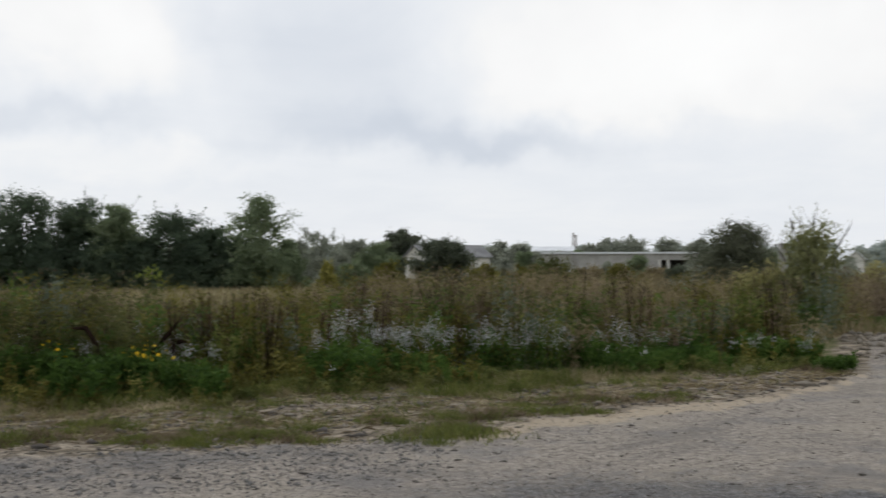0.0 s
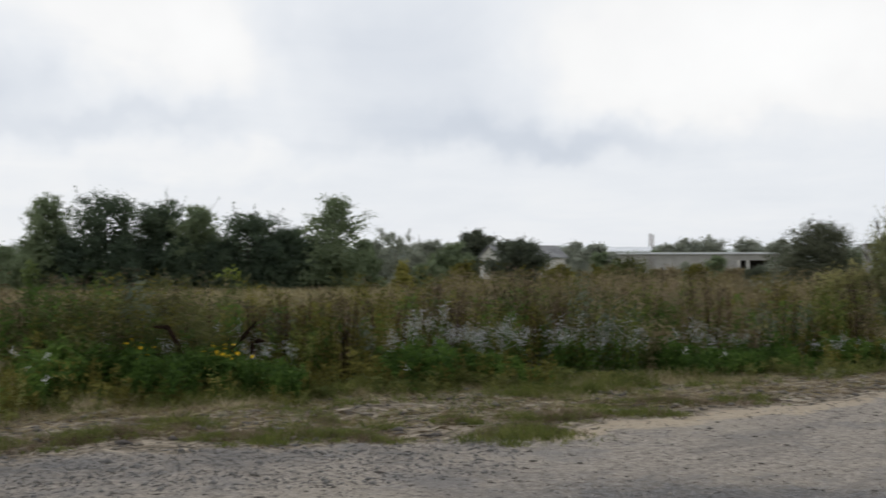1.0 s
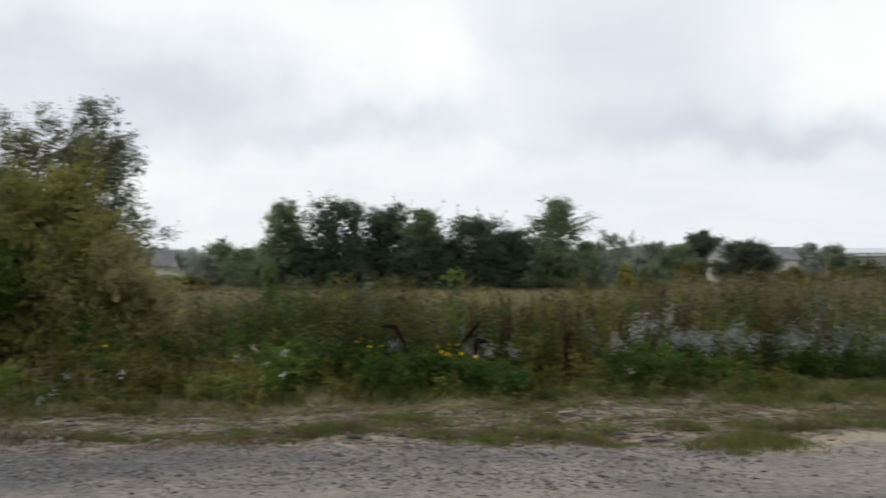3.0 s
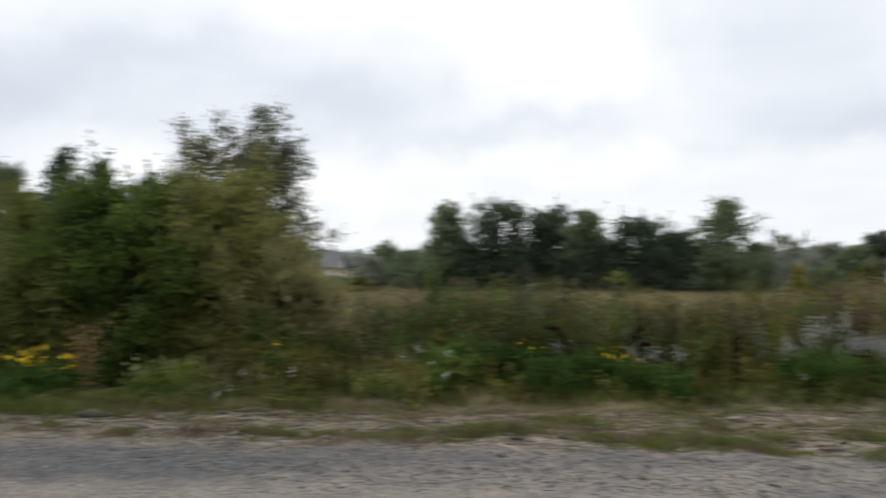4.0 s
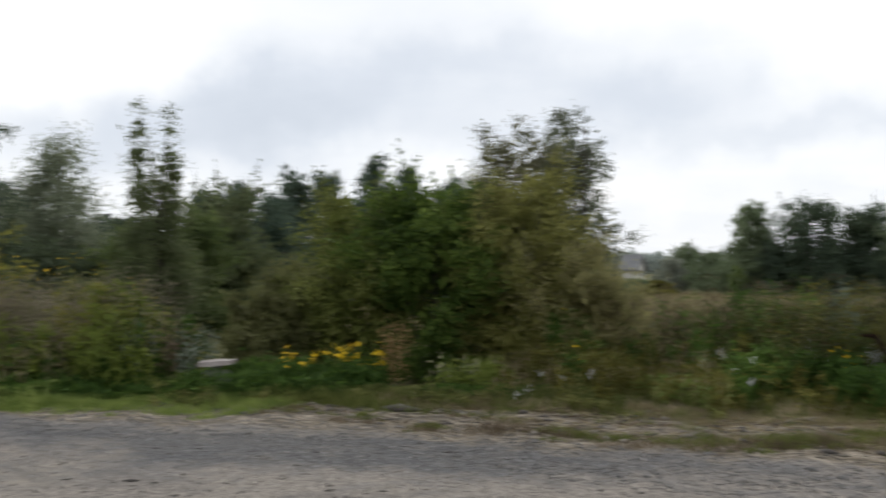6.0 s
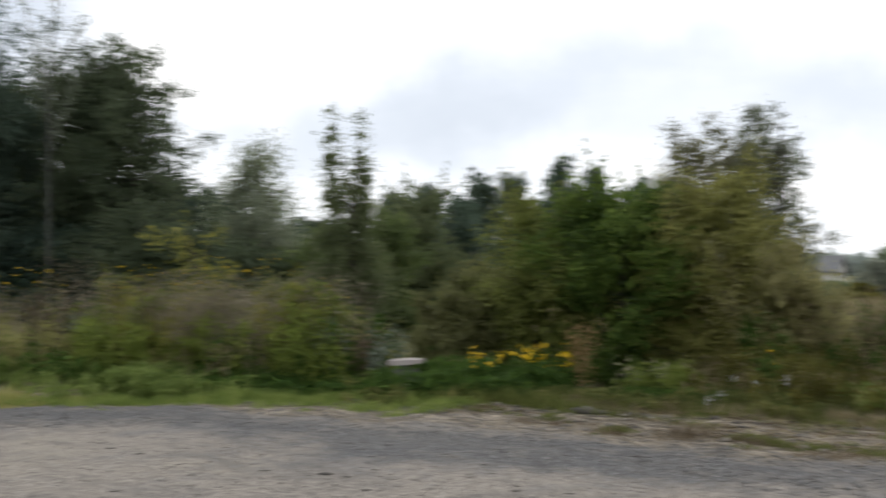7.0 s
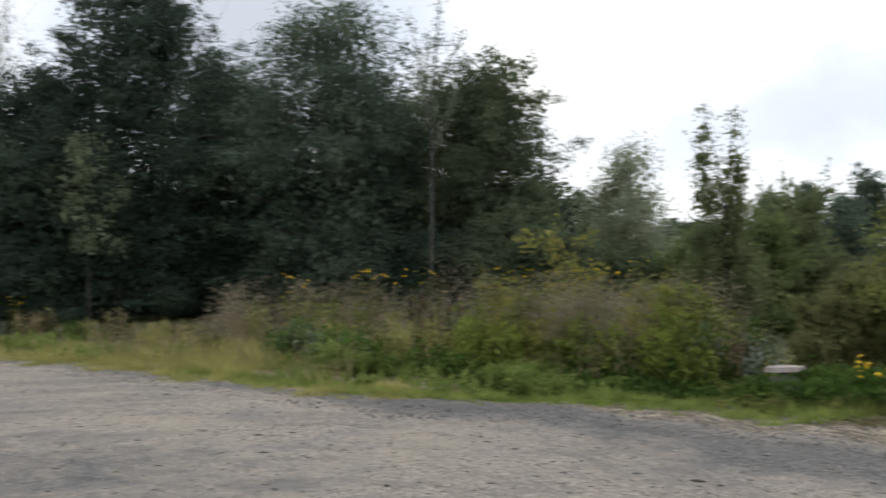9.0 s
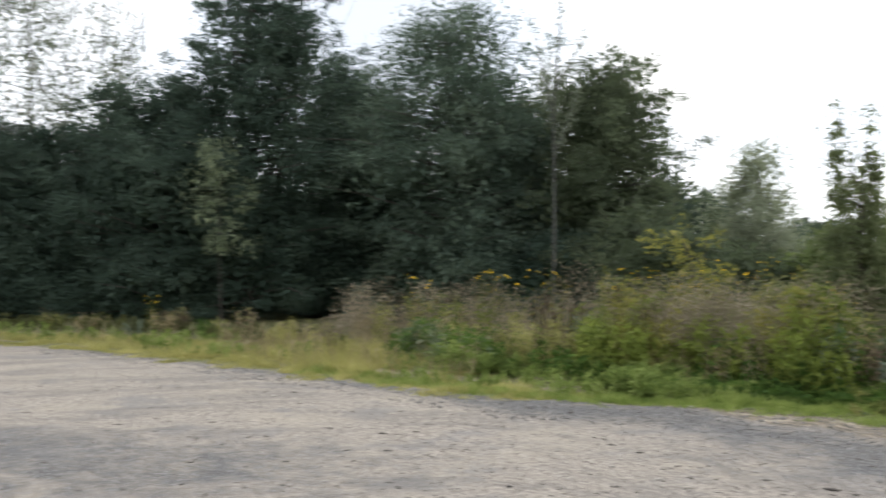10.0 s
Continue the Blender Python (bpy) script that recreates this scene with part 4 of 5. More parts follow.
herbs("dark_weeds", 43, 300, -27, -18.6, 25.4, 27.0, 0.3, HERB, "low dark herbs along the track", 0.07, 26, 0.4, spread=0.35)
herbs("corner_herbs", 46, 120, -21.2, -19.2, lambda a: W(a) + 0.0, lambda a: W(a) + 0.9, 0.16, HERB, "low green herbs at the track corner", 0.06, 24, 0.4, spread=0.5)
herbs("field_weeds", 53, 2600, -22, 4, 22.0, 40.0, 1.0, TAN_HERB, "tall tan and brown weeds out on the field", 0.05, 26, 0.3, spread=0.14, plume=1.0, thresh=0.3, scale=0.5)
herbs("field_shrubs", 54, 900, -22, 6, 20.0, 36.0, 1.05, OLIVE_HERB, "olive bushy weeds out on the field", 0.06, 34, 0.35, spread=0.25, thresh=0.5, scale=0.5)
herbs("ochre_weeds", 55, 900, -17, 30, lambda a: W(a) + 1.4, lambda a: W(a) + 8.0, 0.8, TAN_HERB, "ochre weeds turning brown in the field", 0.06, 30, 0.3, spread=0.2, thresh=0.5)
# before the wood
herbs("green_herbs", 48, 800, 50, 76, lambda a: W(a) - 0.3, lambda a: W(a) + 1.5, 0.26, VERGE_HERB, "fresh green herbs at the foot of the weeds", 0.06, 28, 0.45, spread=0.4, thresh=0.35)
herbs("verge_herbs", 44, 700, 62, 100, lambda a: RE(a) + 0.5, lambda a: W(a) + 1.4, 0.24, VERGE_HERB, "green herbs scattered in the yellowing grass", 0.06, 24, 0.4, spread=0.4, thresh=0.5)
herbs("dry_weeds", 26, 1050, 57, 86, lambda a: W(a) + 1.3, lambda a: W(a) + 4.8, lambda a: np.interp(a, (80.0, 82.0, 83.2, 87), (1.0, 0.95, 0.4, 0.2)), PALE_HERB, "tall dry grey-brown weeds before the wood", 0.054, 33, 0.3, spread=0.12, plume=1.2, thresh=0.22)
herbs("yellow_tufts", 59, 260, 80.5, 86.5, lambda a: W(a) - 0.8, lambda a: W(a) + 1.2, 0.42, YELLOW_TURF, "yellowing grass tufts standing at the bend", 0.06, 26, 0.15, spread=0.2, thresh=0.3, category="grass")
herbs("dry_weeds", 39, 300, 82, 103, lambda a: W(a) + 0.8, lambda a: W(a) + 3.2, 0.30, DARK_OLIVE, "low dry weeds at the foot of the wood", 0.055, 30, 0.3, spread=0.12, plume=1.0, thresh=0.2)
herbs("straw_weeds", 37, 600, 58, 84, lambda a: W(a) + 0.3, lambda a: W(a) + 2.2, 0.5, STRAW, "straw-coloured grass plumes before the wood", 0.05, 26, 0.2, spread=0.08, plume=0.8, thresh=0.5)
herbs("olive_weeds", 27, 900, 53.5, 80, lambda a: W(a) + 0.8, lambda a: W(a) + 3.4, 0.68, MIXED_HERB, "olive weeds between the saplings", 0.07, 34, 0.35, spread=0.22, thresh=0.4)
herbs("straw_stems", 41, 520, 75, 89, lambda a: RE(a) + 0.9, lambda a: W(a) + 1.2, 0.42, STRAW, "pale grass stems on the yellowing verge", 0.045, 12, 0.2, spread=0.06, plume=0.8, thresh=0.45, category="grass")
herbs("lime_weeds", 28, 520, 56, 70, lambda a: W(a) + 0.6, lambda a: W(a) + 2.6, 0.75, LIME, "bright green sapling shoots among the weeds", 0.1, 30, 0.45, spread=0.22, thresh=0.45)
herbs("green_herbs", 38, 600, 66, 79, lambda a: W(a) - 0.5, lambda a: W(a) + 1.2, 0.3, VERGE_HERB, "green herbs in the grass before the wood", 0.07, 30, 0.45, spread=0.35, thresh=0.5)


herbs("mugwort", 49, 150, 74.6, 79.4, lambda a: W(a) + 0.3, lambda a: W(a) + 1.6, 0.6, MUGWORT, "grey-green mugwort in the grass", 0.1, 30, 0.45, spread=0.3)
herbs("dark_herbs", 60, 260, 55, 80, lambda a: W(a) + 0.2, lambda a: W(a) + 1.6, 0.5, HERB, "dark green bushy herbs at the weeds' foot", 0.085, 34, 0.45, spread=0.35, thresh=0.55)
herbs("speckled_weeds", 61, 620, 57, 68, lambda a: W(a) + 1.2, lambda a: W(a) + 3.6, 1.0, YELLOW_GREEN, "tall weeds with yellowing green leaves before the wood", 0.085, 26, 0.5, spread=0.14, thresh=0.4)
herbs("pink_weeds", 62, 420, 55, 66, lambda a: W(a) + 1.0, lambda a: W(a) + 2.8, 0.95, PALE_HERB, "brown-pink dry weeds between the green shoots", 0.05, 30, 0.3, spread=0.1, plume=1.2, thresh=0.42)


def meadow(name, seed, n, az0, az1, r0, r1, h, material, label, thresh=0.0):
    rng = np.random.default_rng(seed)
    az = rng.uniform(az0, az1, n)
    r = np.exp(rng.uniform(np.log(r0), np.log(r1), n))
    x, y = xy(az, r)
    p = np.stack([x, y, ground_z(x, y)], 1)
    keep = patches(p, seed + 1, 0.25) > thresh
    p, r = p[keep], r[keep]
    hh = h * rng.uniform(0.6, 1.3, len(p)) * (0.7 + 0.5 * patches(p, seed + 3, 0.5))
    stuff(name, blades(rng, p, hh, 0.012 * r / 14, 0.5), material, label, "grass")


meadow("meadow_grass", 31, 40000, -26, 46, 20, 112, 0.42, STRAW, "pale dry meadow grass on the open field")
meadow("meadow_green", 32, 22000, -26, 46, 22, 120, 0.34, OLIVE_HERB, "greener grass in the dry meadow", 0.4)


# ---- the wood beside the road ----
OAKS = "dark green oak in full leaf at the wood's edge"
for i, (a, r, h, wd) in enumerate([(68.5, 31, 7.8, 5.0), (72.9, 34, 6.7, 4.8), (77.0, 31, 8.9, 7.0), (81.2, 34, 7.3, 5.0), (87.3, 31, 10.4, 5.0), (91.9, 31.5, 7.0, 5.8), (96.2, 34, 5.9, 5.4), (100.8, 35, 6.0, 5.6)]):
    tree("oak_tree", a, r, h, wd, OAK_MID if i == 0 else OAK_TEAL if i in (1, 2) else OAK, profile=bulky, bottom=0.04, clumps=580, per=78, leaf=0.082, shoots=12, flat=0.55, filling=3, inner=2.3, aspect=0.62, seed=1 + i, label=OAKS, clump=0.07, twigs=20, core=0.5, strays=6, pads=110, group="oaks of the wood")
for i, (a, r, h, wd) in enumerate([(66.5, 29, 3.6, 3.6), (71.5, 28.5, 3.0, 4.0), (75.5, 29, 3.2, 4.0), (80, 29, 3.4, 4.2), (83.5, 29.5, 3.0, 3.6), (88.5, 28.5, 3.3, 4.2), (93, 29, 3.2, 4.2), (97.5, 29.5, 3.4, 4.4), (102, 31, 3.6, 4.4)]):
    tree("undergrowth_bush", a, r + (1.2 if a < 79 else 3.6), h * 0.85, wd, OAK, profile=mound, bottom=0.04, clumps=110, per=70, leaf=0.1, filling=3, inner=1.8, seed=20 + i, label="dark leafy undergrowth below the oaks", category="bush", stems=3, clump=0.14, group="undergrowth of the wood")
for i, a in enumerate(np.arange(68, 106, 3.2)):
    tree("undergrowth_bush", float(a), 37.0, 4.3, 4.4, OAK, profile=bulky, bottom=0.0, clumps=110, per=70, leaf=0.12, filling=3, inner=1.8, seed=500 + i, label="dark leafy undergrowth deep in the wood", category="bush", stems=3, clump=0.16, group="undergrowth of the wood")
tree("oak_tree", 82.5, 35.5, 8.6, 4.8, OAK, profile=bulky, bottom=0.04, clumps=340, per=70, leaf=0.1, shoots=12, flat=0.55, filling=3, inner=2.3, aspect=0.62, seed=9, label=OAKS, clump=0.08, twigs=20, core=0.5, strays=6, pads=80, group="oaks of the wood")
tree("birch_tree", 99.4, 35.5, 13.4, 4.8, SILVER, BARK, column, 0.42, 170, 60, 0.064, 40, "pale birch with thin silvery foliage", trunk=0.01, clump=0.1, shoots=120, strays=5)
tree("birch_tree", 95.4, 35, 10.6, 5.4, SILVER, BARK, tent, 0.3, 130, 60, 0.066, 41, "pale birch with thin silvery foliage", trunk=0.01, clump=0.1, shoots=110, strays=5)
tree("birch_tree", 88.9, 28, 4.8, 2.7, BIRCH_GREEN, BARK, vase, 0.45, 60, 20, 0.08, 42, "slender young birch before the dark oaks", clump=0.1, trunk=0.009, pads=16, strays=9)


def forked_birch():
    """A bare pale trunk that forks high up into steep limbs with few small leaves."""
    rng = np.random.default_rng(43)
    az, r = 71.2, 26.0
    x, y = xy(az, r)
    root = thing("bare_birch", (x, y, float(ground_z(x, y)) - 0.05), "young birch with a bare pale trunk and sparse leaves", "tree", turn=az)
    paths = [[(0, 0, -0.1), (0.02, 0, 2.8), (0.0, 0, 5.5)], [(0.0, 0, 5.4), (-0.22, 0.1, 6.3), (-0.62, 0.15, 7.9)], [(0.0, 0, 5.5), (0.1, -0.1, 6.9), (0.22, -0.1, 8.7)],
             [(0.05, 0, 6.0), (0.4, 0.1, 6.6), (0.78, 0.2, 7.4)], [(0.0, 0, 5.0), (-0.15, -0.2, 5.9), (-0.1, -0.3, 7.0)], [(0.0, 0, 4.4), (0.35, 0.1, 5.2), (0.6, 0.2, 6.0)]]
    radii = [[0.038, 0.033, 0.026], [0.026, 0.018, 0.005], [0.028, 0.02, 0.005], [0.018, 0.012, 0.004], [0.016, 0.01, 0.004], [0.016, 0.01, 0.004]]
    part("trunk", tubes(paths[:1], radii[:1], 8), PALE_BARK, root, "bare pale trunk")
    for p, q in zip(paths[1:], radii[1:]):
        limb = part("limb", tubes([p], [q], 5), PALE_BARK, root)
        p = np.array(p)
        n = 260
        u = rng.uniform(0.15, 2.05, n)
        i = np.clip(u.astype(int), 0, 1)
        f = (u - i)[:, None]
        pos = p[i] * (1 - f) + p[i + 1] * f + rng.normal(size=(n, 3)) * np.array([0.09, 0.09, 0.07])
        tagged(part("foliage", leaves(rng, pos, 0.075, 0.042, 0.2), SILVER, limb), kind="stuff")


forked_birch()
tree("birch_tree", 60.75, 36, 5.8, 4.9, PALE_BIRCH, BARK, spire, 0.05, 170, 80, 0.10, 44, "grey-green birch with a pointed crown", clump=0.13, twigs=60)
tree("oak_tree", 63.6, 40, 4.4, 4.6, OAK, profile=bulky, bottom=0.03, clumps=90, per=80, leaf=0.18, seed=45, label=OAKS, clump=0.13)
tree("oak_tree", 58.0, 42, 3.2, 4.0, OAK, profile=bulky, bottom=0.03, clumps=90, per=80, leaf=0.18, seed=46, label=OAKS, clump=0.13)

# ---- young trees behind the weeds ----
tree("poplar_sapling", 56.75, 20, 4.65, 1.0, POPLAR, BARK, slim, 0.12, 110, 24, 0.058, 50, "young poplar with a thin upright crown", clump=0.22, trunk=0.018, core=0.1, aspect=0.8, group="young poplars")
tree("poplar_sapling", 55.25, 20.3, 4.5, 0.95, POPLAR, BARK, slim, 0.12, 110, 24, 0.058, 51, "young poplar with a thin upright crown", clump=0.22, trunk=0.018, core=0.1, aspect=0.8, group="young poplars")
tree("poplar_sapling", 55.6, 20.6, 3.6, 2.1, POPLAR, BARK, spire, 0.08, 100, 32, 0.065, 52, "young poplar with a thin upright crown", clump=0.2, trunk=0.018, core=0.1, aspect=0.8, group="young poplars")
for i, (a, r, h, wd, mt) in enumerate([(52.3, 26, 3.6, 2.2, POPLAR), (53.8, 24, 2.8, 1.8, GREEN), (50.2, 30, 3.6, 2.4, OAK_TEAL), (57.6, 23, 2.2, 1.8, GREEN), (61.5, 23, 2.0, 2.0, OAK_MID), (64.5, 25, 2.6, 2.4, OAK_MID), (66.3, 27, 3.1, 2.6, OAK_MID)]):
    tree("young_tree", a, r, h, wd, mt, profile=round_top, clumps=80, per=55, leaf=0.11, shoots=40, seed=60 + i, label="small leafy tree on waste ground", clump=0.16, stems=2, bottom=0.05, twigs=40)
for i, (a, h, wd) in enumerate([(53.4, 4.6, 3.0), (51.6, 5.4, 2.4), (50.0, 5.0, 2.6), (48.7, 6.2, 2.2), (47.2, 6.0, 2.6), (45.6, 5.2, 2.8), (44.6, 6.5, 2.2), (42.6, 6.4, 2.6), (40.6, 6.0, 2.8), (38.6, 5.6, 3.0)]):
    tree("dark_tree", a, 45 + (i % 3) * 2, h, wd, OAK_TEAL, profile=tent if i % 2 else round_top, bottom=0.04, clumps=130, per=40, leaf=0.14, shoots=10, pads=34, strays=6, filling=4, seed=70 + i, label="dark tree in the row behind the shrubs", clump=0.13, group="row of dark trees")
tree("yellowing_sapling", 63.8, 17.5, 2.45, 1.7, YELLOW_GREEN, BARK, vase, 0.1, 56, 14, 0.085, 80, "slender sapling with yellowing leaves", clump=0.14, stems=2, pads=14, strays=9, filling=30)
tree("tall_willow", 36.9, 27, 5.5, 3.1, WILLOW_BROWN, BARK, round_top, 0.1, 240, 60, 0.075, 81, "tall open willow with brownish foliage", clump=0.09, stems=2, strays=6, pads=40, filling=9, group="tall willows")
tree("tall_willow", 34.3, 27.3, 5.6, 3.5, WILLOW, BARK, tent, 0.33, 260, 60, 0.075, 82, "tall open willow with grey-green foliage", clump=0.075, stems=2, strays=8, pads=60, filling=14, group="tall willows")
tree("willow_shrub", 32.2, 26, 2.45, 0.6, WILLOW, BARK, vase, 0.3, 14, 8, 0.06, 83, "thin sparse willow shoot beside the tall one", "shrub", clump=0.2, stems=3)

# ---- shrubs beside the road ----
tree("maple_shrub", 41.2, 14.6, 2.75, 2.1, MAPLE, BARK, bulky, 0.03, 120, 78, 0.078, 90, "bushy green maple growing beside the road", "shrub", stems=4, clump=0.13, shoots=110)
tree("willow_shrub", 36.6, 14.4, 2.85, 2.0, OLIVE_BROWN, BARK, bulky, 0.02, 120, 76, 0.072, 91, "olive-brown willow shrub beside the road", "shrub", stems=5, clump=0.13, shoots=190, aspect=0.32)
tree("willow_shrub", 45.0, 15.2, 2.6, 2.2, OLIVE, BARK, bulky, 0.02, 120, 76, 0.072, 92, "olive-green willow shrub beside the road", "shrub", stems=5, clump=0.13, shoots=170, aspect=0.35)
tree("willow_shrub", 33.6, 14.2, 2.05, 2.2, RUSSET, BARK, mound, 0.02, 80, 64, 0.072, 93, "low straggling russet willow shrub", "shrub", stems=6, clump=0.15, shoots=260, aspect=0.3)
tree("willow_shrub", 31.4, 14.6, 1.15, 1.6, RUSSET, BARK, mound, 0.02, 70, 50, 0.085, 94, "low straggling russet willow shrub", "shrub", stems=5, clump=0.14, shoots=90, aspect=0.3)
tree("willow_shrub", 48.6, 15.8, 1.7, 1.8, BROWN_SHRUB, BARK, mound, 0.02, 70, 60, 0.078, 95, "low olive shrub among dry weeds", "shrub", stems=5, clump=0.16, shoots=150, aspect=0.32)
tree("willow_shrub", 50.6, 15.4, 1.35, 1.5, BROWN_SHRUB, BARK, mound, 0.02, 60, 50, 0.08, 96, "low russet shrub among dry weeds", "shrub", stems=5, clump=0.16, shoots=150, aspect=0.32)
for i, (a, r, h, wd, mt) in enumerate([(57.9, 14.6, 1.45, 0.8, LIME), (56.4, 15.0, 0.9, 0.9, MAPLE), (61.8, 14.3, 0.68, 0.9, HERB), (60.4, 14.1, 0.55, 0.8, HERB), (63.3, 14.6, 0.85, 0.9, LIME), (54.9, 14.9, 0.8, 0.9, HERB), (66.3, 15.6, 1.1, 0.8, LIME), (51.5, 13.6, 0.4, 0.9, HERB), (49.5, 13.5, 0.38, 0.9, HERB), (60.2, 16.6, 1.25, 1.2, SHRUB_WILLOW), (62.6, 17.2, 1.2, 1.2, SHRUB_WILLOW), (67.8, 18.5, 1.2, 1.3, SHRUB_WILLOW), (58.9, 17.5, 1.4, 1.3, SHRUB_WILLOW)]):
    tree("low_bush", a, r, h, wd, mt, profile=mound, bottom=0.04, clumps=36, per=46, leaf=0.085, seed=110 + i, label="low leafy bush among the roadside weeds", category="bush", stems=5, clump=0.2, shoots=60 if h > 0.7 else 0, strays=5)
rng_bush = np.random.default_rng(17)
for i in range(26):
    a = rng_bush.uniform(-17, 4) if i < 16 else rng_bush.uniform(4, 31)
    tree("weed_bush", a, float(weed_edge(a)) + rng_bush.uniform(2.0, 8.0), rng_bush.uniform(0.8, 1.15), rng_bush.uniform(0.8, 1.6), (DARK_OLIVE, TAN_HERB, OLIVE_HERB)[i % 3], BARK, mound, 0.03, 34, 40, 0.06, 520 + i,
         ("dark olive bushy weed in the field", "tan bushy weed drying out in the field", "olive bushy weed in the field")[i % 3], "weed", stems=5, clump=0.17, shoots=10, aspect=0.35, group="bushy weeds of the field")
# thin willow at the corner of the track
tree("willow_shrub", -19.2, 20.5, 2.15, 1.7, SHRUB_WILLOW, BARK, vase, 0.05, 90, 34, 0.065, 97, "upright feathery willow at the track corner", "shrub", stems=6, clump=0.13, shoots=80, aspect=0.3)
tree("willow_shrub", -19.0, 20.8, 2.4, 1.6, SHRUB_WILLOW, BARK, vase, 0.45, 30, 8, 0.065, 98, "bare upright willow shoots", "shrub", stems=6, clump=0.13, twigs=140, aspect=0.3)
tree("willow_shrub", -17.0, 21.0, 1.55, 1.8, RUSSET, BARK, mound, 0.03, 60, 40, 0.09, 99, "low russet shrub at the track corner", "shrub", stems=5, clump=0.14, twigs=80, aspect=0.3)

# ---- trees across the field ----
DARKS = "dark field tree standing beyond the meadow"
FIELD = "trees across the field"
for i, (a, r, h, wd, mt, pf) in enumerate([
        (24.5, 95, 8.2, 4.2, FAR_LIGHT, round_top), (21.6, 97, 8.6, 6.8, FAR_DARK, bulky), (19.0, 97, 8.0, 5.0, FAR_DARK, bulky), (17.1, 95, 7.4, 4.8, FAR_LIGHT, round_top),
        (14.3, 95, 6.8, 6.8, FAR_DARK, bulky), (12.4, 95, 5.6, 4.6, FAR_DARK, bulky), (9.9, 92, 8.5, 7.2, FAR_LIGHT, spire), (23.4, 94, 4.8, 4.0, FAR_DARK, mound),
        (15.9, 94, 4.6, 4.4, FAR_DARK, mound), (18.0, 94, 4.4, 4.6, FAR_DARK, mound), (11.2, 93, 4.4, 4.0, FAR_DARK, mound), (20.6, 94, 4.6, 4.4, FAR_DARK, mound), (13.2, 93, 4.2, 4.0, FAR_DARK, mound), (8.3, 95, 4.4, 3.4, FAR_LIGHT, mound)]):
    tree("field_tree", a, r, h, wd, mt, profile=pf, bottom=0.04, clumps=200, per=36, leaf=0.2, shoots=10, seed=130 + i, label=DARKS, clump=0.1, strays=3, flat=0.65, filling=4, pads=60 if pf is spire else 0, group=FIELD)
for i, (a, r, h, wd, mt, pf) in enumerate([
        (6.6, 120, 5.8, 5.0, HAZE_GREY, bulky), (4.8, 125, 4.9, 5.0, HAZE_GREY, bulky), (3.6, 122, 4.4, 4.6, FAR_LIGHT, bulky), (2.4, 165, 7.3, 7.0, DUSKY, round_top),
        (0.1, 85, 4.0, 5.0, DUSKY, bulky), (-1.9, 66, 1.7, 2.0, OLIVE_HERB, mound), (6.2, 88, 2.5, 1.9, YELLOWED, spire), (3.0, 90, 2.3, 3.0, OLIVE_HERB, mound), (4.9, 92, 2.6, 3.2, FAR_LIGHT, mound),
        (-6.0, 62, 2.3, 3.6, DARK_OLIVE, mound), (-4.2, 66, 1.8, 2.2, OLIVE_HERB, mound), (-10.4, 100, 2.9, 2.6, FAR_LIGHT, mound), (-8.8, 110, 2.2, 2.6, HAZE_GREY, mound), (-13.6, 64, 2.4, 3.0, HAZE_GREY, mound), (-17.0, 62, 2.4, 3.4, FAR_LIGHT, mound),
        (-20.6, 60, 2.4, 2.6, HAZE_GREY, mound), (-22.4, 50, 1.9, 3.2, RUSSET, mound), (-24.5, 48, 2.2, 3.2, HAZE_GREY, mound), (27.9, 120, 5.4, 3.6, FAR_LIGHT, round_top), (26.6, 105, 4.0, 5.0, FAR_LIGHT, mound), (28.6, 106, 3.4, 4.0, HAZE_GREY, mound), (25.4, 100, 4.0, 4.0, FAR_LIGHT, mound), (32.0, 118, 4.0, 5.0, HAZE_GREY, mound), (7.6, 108, 4.6, 3.4, HAZE_GREY, slim), (5.6, 104, 3.4, 3.6, HAZE_GREY, mound), (-3.1, 95, 2.8, 2.8, HAZE_GREY, mound), (-5.2, 98, 2.3, 2.2, FAR_LIGHT, slim), (-2.3, 72, 2.0, 2.4, OLIVE_HERB, slim), (-7.8, 70, 1.9, 2.6, TAN_HERB, mound), (-9.4, 68, 2.0, 2.6, OLIVE_HERB, mound), (-11.4, 70, 1.8, 2.8, TAN_HERB, mound), (-5.0, 71, 1.9, 2.4, TAN_HERB, mound), (-12.6, 66, 1.9, 2.6, DUSKY, mound), (30.5, 92, 1.4, 3.6, FAR_LIGHT, mound), (29.2, 90, 1.3, 3.0, OLIVE_HERB, mound)]):
    tree("field_bush" if pf is mound else "field_tree", a, r, h, wd, mt, profile=pf, bottom=0.05, clumps=90, per=28 if mt not in (FIELD_WILLOW, DUSKY) else 100, leaf=0.0022 * r if mt is not FIELD_WILLOW else 0.11, shoots=12, seed=160 + i, label="bushy growth scattered over the far field", category="bush" if pf is mound else "tree", clump=0.11)
tree("field_tree", -15.4, 60, 4.15, 4.6, FIELD_WILLOW, BARK, round_top, 0.03, 260, 60, 0.1, 190, "broad dusky willow standing on the field", clump=0.085, core=0.4)
# tree line: its haze is painted as pale leaf colour
rng_far = np.random.default_rng(5)
for i in range(46):
    a = -30 + i * 1.45 + rng_far.uniform(-0.5, 0.5)
    r = rng_far.uniform(300, 420)
    if -8.2 < a < -4.2:
        r = 430
    tree("distant_tree", a, r, rng_far.uniform(4.6, 7.6), rng_far.uniform(9, 15), HAZE_WOOD if i % 3 else HAZE_GREY, profile=bulky, bottom=0.03, clumps=34, per=28, leaf=0.95, seed=200 + i, label="distant tree on the horizon", clump=0.14, group="distant tree line")
